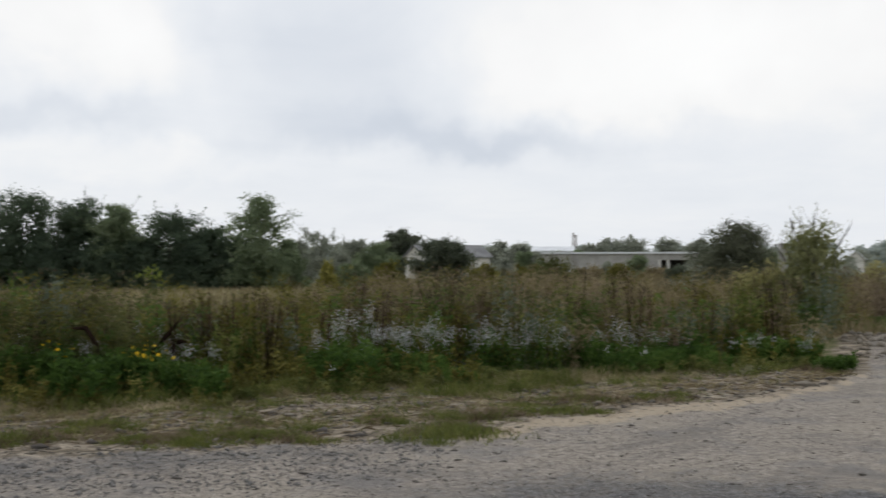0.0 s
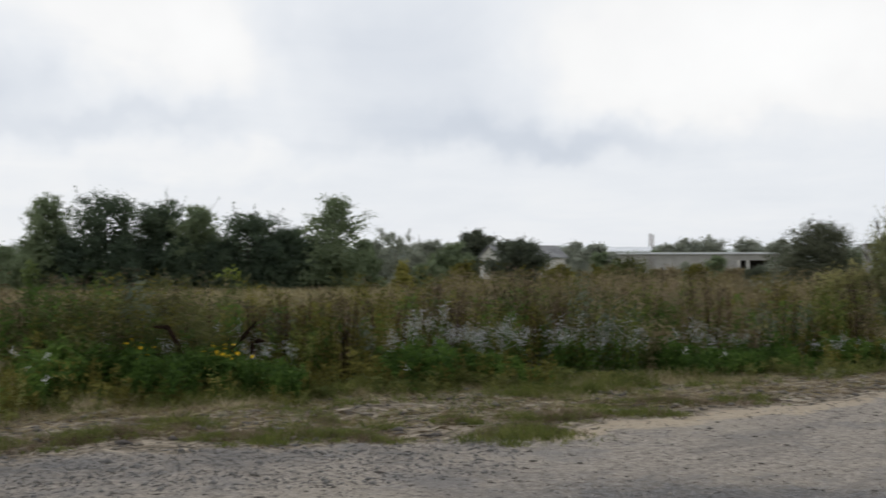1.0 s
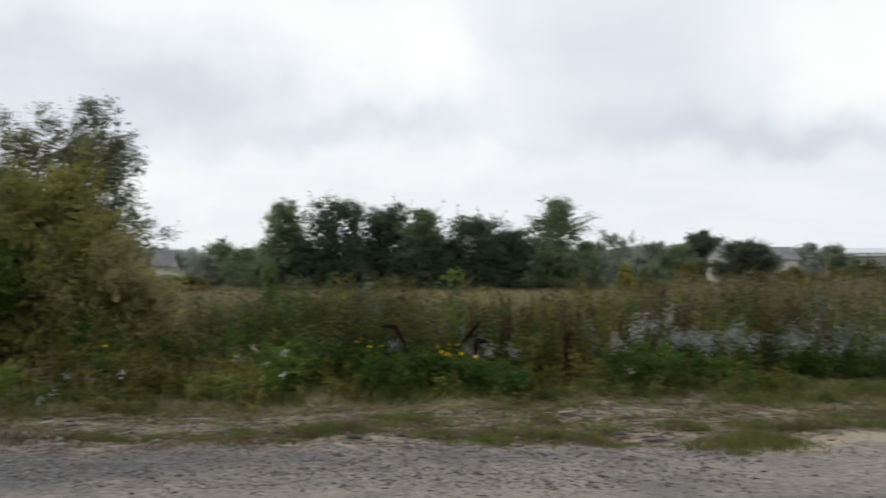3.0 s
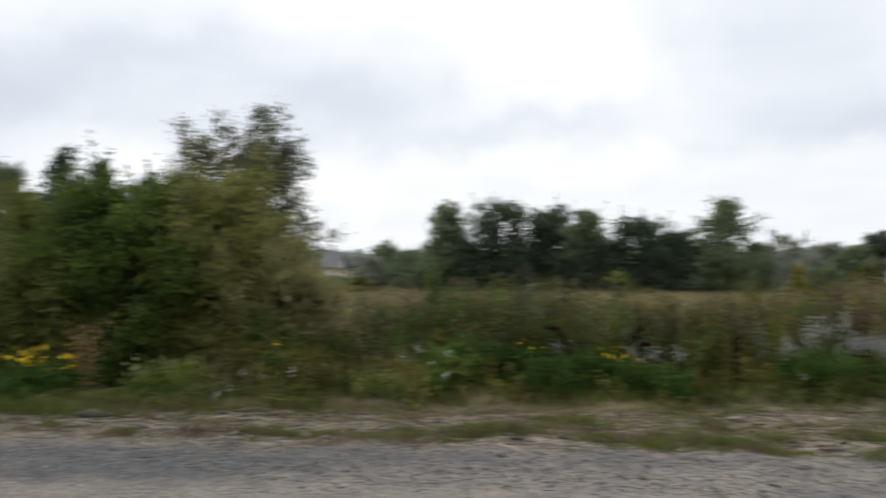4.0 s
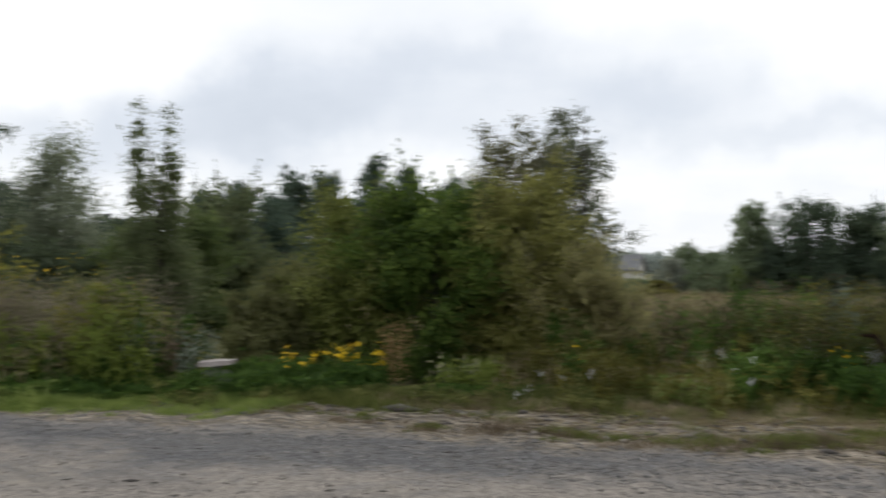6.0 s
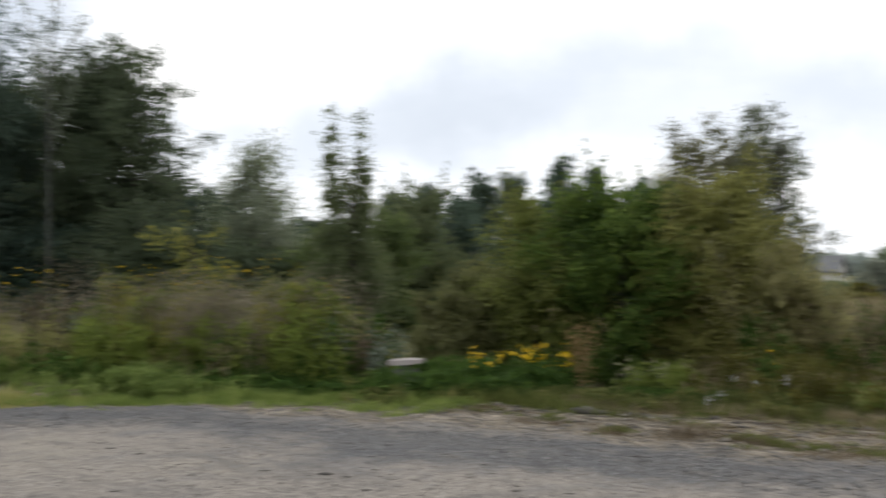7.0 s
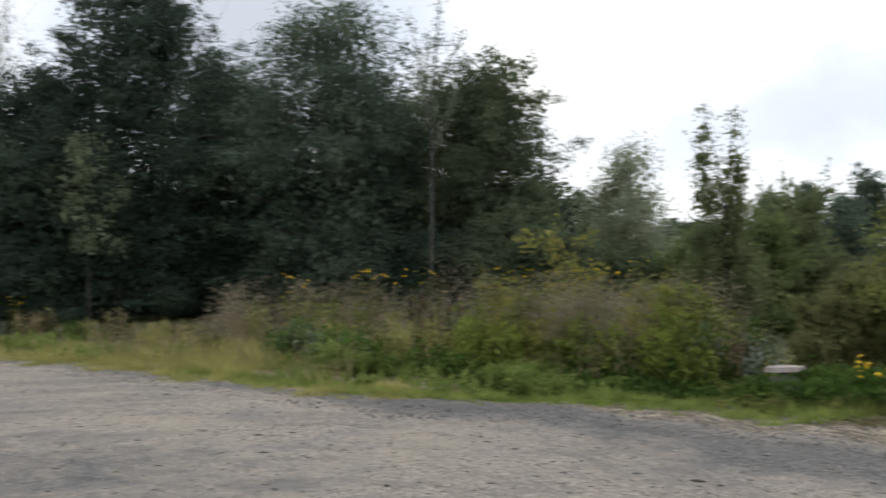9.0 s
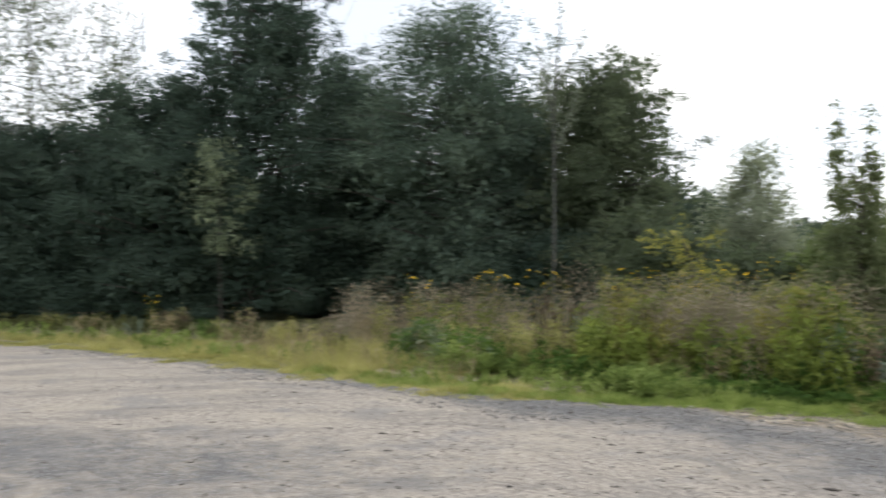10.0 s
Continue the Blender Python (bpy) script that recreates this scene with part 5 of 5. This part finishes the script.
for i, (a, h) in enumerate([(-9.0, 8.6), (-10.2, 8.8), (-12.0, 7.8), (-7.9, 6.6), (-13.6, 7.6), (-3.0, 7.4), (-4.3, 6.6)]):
    tree("distant_tree", a, 290, h, 9.5, HAZE_GREY, profile=mound, bottom=0.03, clumps=50, per=50, leaf=0.65, seed=260 + i, label="distant tree beside the buildings", clump=0.14, group="distant tree line")


for i, (a, h) in enumerate([(-4.5, 4.5), (-5.2, 4.2), (-5.9, 4.4), (-6.5, 4.2), (-7.2, 4.6)]):
    tree("distant_bush", a, 246, h, 4.6, HAZE_GREY if i % 2 else FAR_LIGHT, profile=bulky, bottom=0.03, clumps=40, per=24, leaf=0.8, seed=280 + i, label="bush growing between the distant sheds", category="bush", clump=0.16)


def far_wood():
    """A low wood on the skyline, one sheet of foliage clumps along a ridge; its haze is leaf colour."""
    rng = np.random.default_rng(77)
    n = 26000
    az = rng.uniform(-40, 62, n)
    r = rng.uniform(760, 900, n)
    top = 9 + 2.5 * np.sin(az * 1.3) + 1.6 * np.sin(az * 4.1 + 1) + 1.3 * np.sin(az * 9.3)
    x, y = xy(az, r)
    z = ground_z(x, y) + top * rng.uniform(0, 1, n) ** 0.7
    stuff("far_wood", leaves(rng, np.stack([x, y, z], 1), 4.0, 2.6, simple=True), HAZE_WOOD, "far wood along the skyline, haze put into its leaf colour", "wood")


far_wood()


# ---- buildings across the field ----
def box(bm, x0, x1, y0, y1, z0, z1):
    vs = [bm.verts.new(p) for p in ((x0, y0, z0), (x1, y0, z0), (x1, y1, z0), (x0, y1, z0), (x0, y0, z1), (x1, y0, z1), (x1, y1, z1), (x0, y1, z1))]
    for f in ((0, 3, 2, 1), (4, 5, 6, 7), (0, 1, 5, 4), (1, 2, 6, 5), (2, 3, 7, 6), (3, 0, 4, 7)):
        bm.faces.new([vs[i] for i in f])


def boxes(*bs):
    bm = bmesh.new()
    for b in bs:
        box(bm, *b)
    return bm


def placed(az, r, turn=0.0):
    """A local frame at that bearing: x to the viewer's right, y away."""
    x, y = xy(az, r)
    return (float(x), float(y), float(ground_z(x, y))), az + turn


def long_shed():
    place, turn = placed(-9.4, 220, -4)
    b = thing("long_shed", place, "long low grey concrete shed with open bays", "building", turn=turn)
    h = 3.9
    L = 15.7
    part("wall", boxes((-L, 8.0, 0, 0.3, 0, h), (-L, -L + 0.3, 0.3, 9.7, 0, h), (L - 0.3, L, 0.3, 9.7, 0, h), (-L, L, 9.7, 10, 0, h), (8.0, 15.4, 0, 0.3, 2.6, h)), CONCRETE, b)
    roof = part("roof", boxes((-L - 0.3, L + 0.3, -0.4, 10.3, h, h + 0.28)), CONCRETE, b)
    part("fascia", boxes((-L - 0.35, L + 0.35, -0.46, -0.41, h - 0.02, h + 0.34)), PALE_ROOF, roof, "pale roof edge")
    # floor and back wall take the dark tone in place of the bays' shade
    part("floor", boxes((-L + 0.3, L - 0.3, 0.3, 9.7, 0.0, 0.05)), SHADE_INSIDE, b)
    part("shade_backing", boxes((-L + 0.3, L - 0.3, 5.0, 5.2, 0.05, h - 0.01)), SHADE_INSIDE, b, "back wall coloured dark for the shade in the bays")
    for x in (7.9, 9.6, 14.6):
        part("pillar", boxes((x, x + 0.55, -0.02, 0.28, 0, 2.6)), WHITEWASH, b, "whitewashed pillar")


def metal_shed():
    place, turn = placed(-5.9, 270, -2)
    b = thing("metal_shed", place, "distant shed with a pale metal roof", "building", turn=turn)
    part("wall", boxes((-5.2, 5.2, 0, 10, 0, 4.9)), CONCRETE, b)
    bm = bmesh.new()
    vs = [bm.verts.new(p) for p in ((-5.5, -0.6, 4.7), (5.5, -0.6, 4.7), (5.5, 5, 6.0), (-5.5, 5, 6.0), (5.5, 10.6, 4.7), (-5.5, 10.6, 4.7))]
    bm.faces.new((vs[0], vs[1], vs[2], vs[3]))
    bm.faces.new((vs[3], vs[2], vs[4], vs[5]))
    bm.faces.new((vs[1], vs[4], vs[2]))
    bm.faces.new((vs[0], vs[3], vs[5]))
    part("roof", bm, PALE_ROOF, b, "pale sheet-metal roof")


def gabled(name, az, r, wide, deep, eaves, ridge, wall, roof, label, turn):
    place, base = placed(az, r)
    b = thing(name, place, label, "building", turn=base + turn)
    bm = bmesh.new()
    hw = wide / 2
    pts = [(-hw, 0, 0), (hw, 0, 0), (hw, 0, eaves), (0, 0, ridge), (-hw, 0, eaves)]
    front = [bm.verts.new(p) for p in pts]
    back = [bm.verts.new((p[0], deep, p[2])) for p in pts]
    bm.faces.new(front)
    bm.faces.new(back[::-1])
    for i in (0, 1, 4):
        j = (i + 1) % 5
        bm.faces.new((front[i], back[i], back[j], front[j]))
    part("wall", bm, wall, b)
    bm = bmesh.new()
    for s in (-1, 1):
        o = 0.35
        x1, z1 = s * (hw + o), eaves - o * (ridge - eaves) / hw
        quad = [(0, -o, ridge + 0.02), (x1, -o, z1 + 0.02), (x1, deep + o, z1 + 0.02), (0, deep + o, ridge + 0.02)]
        lo = [bm.verts.new(p) for p in quad]
        hi = [bm.verts.new((p[0], p[1], p[2] + 0.15)) for p in quad]
        bm.faces.new(hi)
        bm.faces.new(lo[::-1])
        for i in range(4):
            bm.faces.new((lo[i], lo[(i + 1) % 4], hi[(i + 1) % 4], hi[i]))
    part("roof", bm, roof, b)
    return b


long_shed()
metal_shed()
gabled("barn", 1.5, 150, 4.2, 13.0, 3.1, 4.6, WHITEWASH, DARK_ROOF, "pale whitewashed barn with a grey roof", -48)
hut = gabled("small_hut", 30.2, 112, 1.6, 1.6, 2.6, 3.7, WHITEWASH, DARK_ROOF, "small white hut with a dark roof", 62)
# flat dark panels stand in for the shade behind the hut's windows
part("window", boxes((-0.5, -0.15, -0.02, 0.05, 1.6, 2.2)), SHADE_INSIDE, hut, "dark panel standing for the shade in a window")
part("window", boxes((0.2, 0.55, -0.02, 0.05, 1.6, 2.2)), SHADE_INSIDE, hut, "dark panel standing for the shade in a window")
gabled("far_house", -21.2, 200, 4.0, 7, 2.7, 4.1, WHITEWASH, PALE_ROOF, "distant pale house among bushes", 35)


def chimneys():
    for a in (-7.0, -7.14):
        x, y = xy(a, 520)
        z = float(ground_z(x, y))
        c = thing("chimney_stack", (x, y, z), "slim distant boiler-house chimney stack", "chimney", "pair of chimney stacks")
        shaft = part("shaft", tubes([[(0, 0, -0.5), (0, 0, 8), (0, 0, 15.0 if a > -7.1 else 14.2)]], [[0.5, 0.44, 0.36]], 10), BRICK_STACK, c)
        part("rim", tubes([[(0, 0, 13.4), (0, 0, 13.8)]], [[0.45, 0.45]], 10), BRICK_STACK, shaft)


chimneys()
x, y = xy(-17.75, 58)
post = thing("concrete_post", (x, y, float(ground_z(x, y))), "pale upright concrete post on the field", "post")
post_shaft = part("shaft", boxes((-0.17, 0.17, -0.17, 0.17, -0.2, 2.85)), CONCRETE, post)
part("cap", boxes((-0.2, 0.2, -0.2, 0.2, 2.85, 2.95)), CONCRETE, post_shaft)


# ---- single plants of the roadside ----
def flower_heads(rng, centres, n_petal, size):
    n = len(centres)
    a = rng.uniform(0, 6.28, (n, 1)) + np.arange(n_petal)[None] * 2 * np.pi / n_petal
    tilt = rng.normal(size=(n, 3)) * 0.5 + np.array([0, 0, 1.0])
    tilt = unit(tilt)
    e1 = unit(np.cross(tilt, rng.normal(size=(n, 3))))
    e2 = np.cross(tilt, e1)
    d = e1[:, None] * np.cos(a)[..., None] + e2[:, None] * np.sin(a)[..., None]
    s = np.cross(np.broadcast_to(tilt[:, None], d.shape), d)
    c, z = centres[:, None], size
    v = np.stack([c + d * 0.0, c + d * z * 0.6 + s * z * 0.24, c + d * z, c + d * z * 0.6 - s * z * 0.24], 2).reshape(-1, 3)
    return v, np.arange(len(v)).reshape(-1, 4)


def flowering(name, az, r, h, w, petal, leaf_mat, seed, label, heads=260, head=0.014, stems=22, leaf=0.05, per=18, top=0.6, petals=5, dome=True, loose=0.045, stem_mat=None, stem_r=1.0, group=""):
    rng = np.random.default_rng(seed)
    x, y = xy(az, r)
    root = thing(name, (x, y, float(ground_z(x, y))), label, "plant", group)
    a = rng.uniform(0, 6.28, stems)
    q = np.sqrt(rng.uniform(0, 1, stems)) * w * 0.5
    tip = np.stack([np.cos(a) * q, np.sin(a) * q, h * rng.uniform(0.75, 1.05, stems) * (1 - 0.35 * (q / (w * 0.5)) ** 2 if dome else 1.0)], 1)
    foot = tip * np.array([0.45, 0.45, 0.0]) - np.array([0, 0, 0.03])
    path = bend(rng, foot, tip, 5, 0.05)
    tagged(part("stalk_mass", tubes(path, stem_r * np.linspace(0.005, 0.002, 5)[None] * np.ones((stems, 1)), 3), stem_mat or HERB, root), kind="stuff")
    def along(n, lo, hi, side):
        k = rng.integers(0, stems, n)
        u = rng.uniform(lo, hi, n) * 3.999
        i = u.astype(int)
        f = (u - i)[:, None]
        p = path[k, i] * (1 - f) + path[k, i + 1] * f
        return p + rng.normal(size=(n, 3)) * side
    tagged(part("foliage", leaves(rng, along(stems * per, 0.12, 0.85, 0.05), leaf, leaf * 0.3), leaf_mat, root), kind="stuff")
    tagged(part("blossom", flower_heads(rng, along(heads, top, 1.0, loose), petals, head), petal, root), kind="stuff")
    return root


ASTERS = "wild aster with pale lilac-white flower sprays"
for i, (a, dr, h, wd) in enumerate([(5.4, 0.9, 0.92, 0.8), (4.5, 1.0, 1.02, 0.6), (3.5, 0.9, 0.80, 0.8), (2.4, 1.0, 0.78, 0.8), (1.2, 1.0, 0.80, 0.8), (0.2, 1.1, 0.86, 0.7), (-1.6, 1.1, 0.78, 0.8), (-2.9, 1.2, 0.82, 0.8), (-4.2, 1.2, 0.84, 0.9), (-5.4, 1.2, 0.8, 0.8), (-6.3, 0.9, 0.72, 0.4), (-8.8, 1.2, 0.80, 0.9), (-10.2, 1.3, 0.74, 0.8), (-12.4, 1.4, 0.62, 0.7), (-16.2, 1.2, 0.6, 0.8), (-18.6, 1.0, 0.6, 0.8), (15.6, 1.2, 0.92, 0.45), (14.4, 1.1, 0.9, 0.4), (14.0, 0.9, 0.8, 0.35), (19.0, 1.1, 0.76, 0.5), (18.2, 1.2, 0.74, 0.4), (21.4, 1.2, 0.74, 0.35), (12.2, 1.0, 0.62, 0.4)]):
    flowering("aster_plant", a, float(W(a)) + dr, h, wd, ASTER, HERB, 300 + i, ASTERS, heads=(520 if 0 < a < 6 else 320) if wd > 0.5 else 170, head=0.0135, stems=12 if wd > 0.5 else 5, top=0.78, petals=4, loose=0.036, group="roadside asters")
TANSY = "clump of yellow-flowered weeds with dark green leaves"
for i, (a, dr, h, wd) in enumerate([(15.4, 0.7, 0.60, 0.5), (16.0, 0.6, 0.58, 0.35), (19.6, 0.8, 0.64, 0.12), (20.6, 0.8, 0.60, 0.12), (46.4, 0.9, 0.54, 0.7), (45.2, 0.9, 0.56, 0.6), (48.4, 0.9, 0.46, 0.5), (44.2, 0.8, 0.5, 0.3), (34.8, 1.5, 1.05, 0.1), (33.6, 0.4, 0.58, 0.1)]):
    flowering("yellow_weed", a, float(W(a)) + dr, h, wd, YELLOW_PETAL, HERB, 340 + i, TANSY, heads=26 if a > 40 else int(34 * wd) + 2, head=0.039 if a > 40 else 0.028, stems=22, leaf=0.075, per=26, top=0.9, petals=7, dome=False, group="yellow roadside weeds")
for i, (a, dr, h) in enumerate([(62.4, 4.2, 1.62), (63.3, 4.0, 1.72), (64.4, 4.5, 1.60), (65.5, 4.2, 1.66), (60.2, 4.0, 1.85), (61.2, 4.2, 1.6), (66.5, 4.4, 1.5), (68.2, 4.0, 1.55), (70.9, 4.0, 1.5), (71.8, 3.6, 1.5), (73.2, 3.4, 1.5), (74.1, 3.4, 1.52), (74.9, 3.2, 1.48), (78.2, 2.6, 1.38), (78.7, 2.6, 1.4), (64.2, 3.6, 1.35), (66.0, 2.5, 1.1), (59.0, 3.5, 1.55), (56.9, 3.3, 1.5), (92.5, 2.0, 0.9)]):
    flowering("yellow_daisy_plant", a, float(W(a)) + dr, h, 0.45, YELLOW_PETAL, OLIVE_HERB, 370 + i, "tall weed topped with yellow daisy flowers", heads=7, head=0.026, stems=6, leaf=0.10, per=16, top=0.93, petals=8, dome=False, group="tall yellow daisies")
for i, (a, dr, h) in enumerate([(-10.8, 0.1, 0.42), (-8.9, 0.2, 0.4), (36.2, -0.2, 0.22), (36.9, -0.3, 0.16), (34.4, 0.1, 0.3), (35.6, 0.2, 0.34), (24.8, -0.1, 0.36), (26.2, 0.9, 0.7), (24.4, 0.7, 0.55), (25.4, 0.7, 0.5), (27.0, 0.6, 0.5), (33.0, 0.2, 0.35), (5.9, -0.1, 0.3)]):
    flowering("yarrow_plant", a, float(W(a)) + dr, h, 0.1, WHITE_PETAL, HERB, 400 + i, "small white-flowered yarrow beside the verge", heads=22, head=0.012, stems=2, leaf=0.05, per=12, top=0.985, dome=False, loose=0.018, group="white yarrow")

for i, (a, dr, h) in enumerate([(16.3, -0.2, 0.36), (22.0, -0.25, 0.34), (12.8, -0.1, 0.2)]):
    flowering("yellowed_weed", a, float(W(a)) + dr, h, 0.09, YELLOWED, YELLOWED, 450 + i, "small weed with yellowed leaves on the verge", heads=24, head=0.018, stems=3, leaf=0.05, per=12, top=0.5, dome=False)


rng_weed = np.random.default_rng(91)
KINDS = [("olive", OLIVE_HERB, OLIVE_HERB, "clump of tall olive-green weeds going to seed"), ("brown", BROWN_HERB, OLIVE_HERB, "clump of dry brown weeds with seed heads"), ("straw", STRAW, STRAW, "tuft of tall straw-coloured grass"),
         ("dark", HERB, HERB, "clump of dark green weeds"), ("grey", GREY_HERB, GREY_HERB, "clump of grey-green mugwort"), ("yellow", OLIVE, OLIVE, "clump of yellowing weeds"), ("russet", RUSSET, BROWN_HERB, "clump of russet docks gone to seed")]
for i in range(120):
    a = rng_weed.uniform(-20, 33) if i < 84 else rng_weed.uniform(52, 98)
    k = rng_weed.integers(0, 7)
    pale = i >= 84
    tall = (1.2 if a < 3 else 0.98) if i < 84 else 1.2
    dr = rng_weed.uniform(1.3, 5.5) if i < 84 else rng_weed.uniform(0.9, 3.8)
    h = tall * rng_weed.uniform(0.7, 1.12) * (0.5 if a > 81 else 1.0)
    flowering("weed_clump", a, float(W(a)) + dr, h, rng_weed.uniform(0.45, 1.0), PALE_HERB if pale and k == 1 else KINDS[k][1], MIXED_HERB if pale and k < 2 else KINDS[k][2], 600 + i, KINDS[k][3], heads=84, head=0.037, stems=14, leaf=0.095, per=20, top=0.62, petals=3, dome=bool(i % 2), group="tall weeds")


for i in range(64):
    a = rng_weed.uniform(-18, 33) if i < 46 else rng_weed.uniform(60, 81)
    dr = rng_weed.uniform(0.9, 4.0)
    h = (1.15 if a > 3 else 1.4) * rng_weed.uniform(0.75, 1.1) if i < 46 else rng_weed.uniform(1.0, 1.4)
    flowering("umbel_stalk", a, float(W(a)) + dr, h, 0.4, DARK_HEAD if i % 3 else BROWN_HERB, BROWN_HERB, 760 + i, "dark dry weed stalk with brown seed heads", heads=70, head=0.026, stems=4, leaf=0.07, per=6, top=0.86, petals=4, dome=False, loose=0.05, stem_mat=DARK_STALK, stem_r=1.7, group="dry seed stalks")


for i in range(34):
    a = rng_weed.uniform(6, 24.5) if i < 24 else rng_weed.uniform(-16, 6)
    flowering("dock_spike", a, float(W(a)) + rng_weed.uniform(1.0, 3.2), rng_weed.uniform(0.85, 1.15), 0.22, DARK_DOCK, OLIVE_HERB, 840 + i, "dark reddish-brown dock spike gone to seed", heads=200, head=0.018, stems=3, leaf=0.09, per=6, top=0.5, petals=3, dome=False, loose=0.022, stem_mat=DARK_STALK, stem_r=1.5, group="dock spikes")


def stones_on_verge():
    for i, (a, r, s) in enumerate([(-17.5, 14.9, 0.03), (39.6, 11.3, 0.028), (27.2, 10.6, 0.022), (64.0, 12.3, 0.024), (-8.8, 11.9, 0.024)]):
        x, y = xy(a, r)
        root = thing("pale_stone", (x, y, float(ground_z(x, y))), "pale stone lying on the verge", "stone", "pale stones on the verge", 40.0 * i)
        bm = bmesh.new()
        bmesh.ops.create_icosphere(bm, subdivisions=2, radius=s)
        for v in bm.verts:
            v.co = Vector((v.co.x * 1.3, v.co.y, v.co.z * 0.7 + s * 0.35)) * (1 + 0.3 * noise.noise(v.co * 14 + Vector((i, 0, 0))))
        part("stone", bm, STONE, root)


stones_on_verge()


def bent_stalks():
    """Two dark broken stalks leaning out of the weeds."""
    for a, a2, r, z0, z1, k in ((17.9, 19.3, 12.75, 0.58, 0.78, 0.10), (15.4, 14.0, 12.8, 0.52, 0.84, -0.02), (14.3, 13.6, 12.8, 0.60, 0.62, 0.02)):
        x0, y0 = xy(a, r)
        x1, y1 = xy(a2, r + 0.1)
        g = float(ground_z(x0, y0))
        root = thing("bent_stalk", (x0, y0, g), "dark broken weed stalk bent over", "stalk", "broken stalks")
        dx_, dy_ = x1 - x0, y1 - y0
        path = [(0.02, 0, -0.05), (0.0, 0.0, z0 * 0.6), (dx_ * 0.12, dy_ * 0.12, z0), (dx_ * 0.5, dy_ * 0.5, (z0 + z1) / 2 + k), (dx_, dy_, z1)]
        part("stalk", tubes([path], [[0.010, 0.012, 0.026, 0.034, 0.012]], 5), DARK_STALK, root)


bent_stalks()


def broken_slab():
    x, y = xy(52.7, 13.2)
    root = thing("broken_slab", (x, y, float(ground_z(x, y))), "flat pale broken slab propped on a stone", "slab", turn=62)
    bm = bmesh.new()
    ring = [(-0.26, -0.09), (-0.13, -0.17), (0.12, -0.16), (0.24, -0.04), (0.19, 0.12), (0.02, 0.18), (-0.2, 0.13)]
    lo = [bm.verts.new((p[0] * (0.9 + 0.3 * (p[1] > 0)), p[1], 0.372 + 0.05 * p[0])) for p in ring]
    hi = [bm.verts.new((p[0] * 0.94, p[1] * 0.94, 0.428 + 0.02 * p[0] - 0.06 * max(0, -p[0] - 0.1))) for p in ring]
    bm.faces.new(hi)
    bm.faces.new(lo[::-1])
    for i in range(len(ring)):
        j = (i + 1) % len(ring)
        bm.faces.new((lo[i], lo[j], hi[j], hi[i]))
    part("slab", bm, SLAB, root)
    bm = bmesh.new()
    bmesh.ops.create_icosphere(bm, subdivisions=2, radius=0.15)
    for v in bm.verts:
        v.co = Vector((v.co.x * 1.5, v.co.y * 0.8, v.co.z * 1.3 + 0.17)) * (1 + 0.15 * noise.noise(v.co * 6))
    part("support_stone", bm, DARK_STONE, root, "dark stone under the slab")


broken_slab()
for i, (a, r, h) in enumerate([(52.0, 12.75, 0.40), (52.9, 12.7, 0.38), (53.7, 12.8, 0.42), (51.0, 12.8, 0.42), (49.8, 12.8, 0.4), (47.5, 12.7, 0.45), (46.0, 12.7, 0.5), (45.0, 12.7, 0.48), (40.2, 12.7, 0.5), (38.6, 12.6, 0.62), (37.9, 12.7, 0.55)]):
    flowering("leafy_weed", a, r, h, 0.55, FRESH_LEAF if a < 41 else HERB, LIME if a < 41 else HERB, 470 + i, "broad-leaved fresh green weed at the roadside" if a < 41 else "broad-leaved dark green weed at the roadside", heads=30, head=0.02, stems=14, leaf=0.11, per=20, top=0.7, petals=3, dome=True, group="roadside leafy weeds")
flowering("mullein_plant", 54.2, 13.3, 0.78, 0.16, GREY_HERB, GREY_HERB, 430, "pale grey-green mullein spike", heads=120, head=0.02, stems=3, leaf=0.14, per=16, top=0.3, dome=False)
for i, (a, h) in enumerate([(26.5, 1.0), (28.0, 0.95)]):
    flowering("sorrel_plant", a, 16.0, h, 0.4, DOCK, OLIVE_HERB, 435 + i, "weed with rusty red seed heads in the field", heads=160, head=0.02, stems=6, leaf=0.07, per=8, top=0.86, dome=False)
flowering("dock_plant", 43.4, 12.8, 0.95, 0.36, DOCK, DOCK, 431, "dry reddish-brown dock plant with seed heads", heads=700, head=0.016, stems=9, leaf=0.08, per=8, top=0.3, dome=False)
tree("sapling", 25.2, 15.0, 1.6, 0.6, GREEN, BARK, slim, 0.08, 44, 20, 0.07, 440, "thin green sapling among the weeds", clump=0.2, trunk=0.014)
tree("sapling", 15.4, 15.0, 1.5, 0.45, LIME, BARK, vase, 0.55, 8, 5, 0.07, 441, "thin sapling with few bright leaves", clump=0.2, trunk=0.012)
tree("sapling", 20.0, 14.0, 1.62, 0.7, GREY_HERB, BARK, slim, 0.1, 44, 20, 0.055, 442, "grey-green bushy weed among dry stalks", clump=0.2, trunk=0.014)
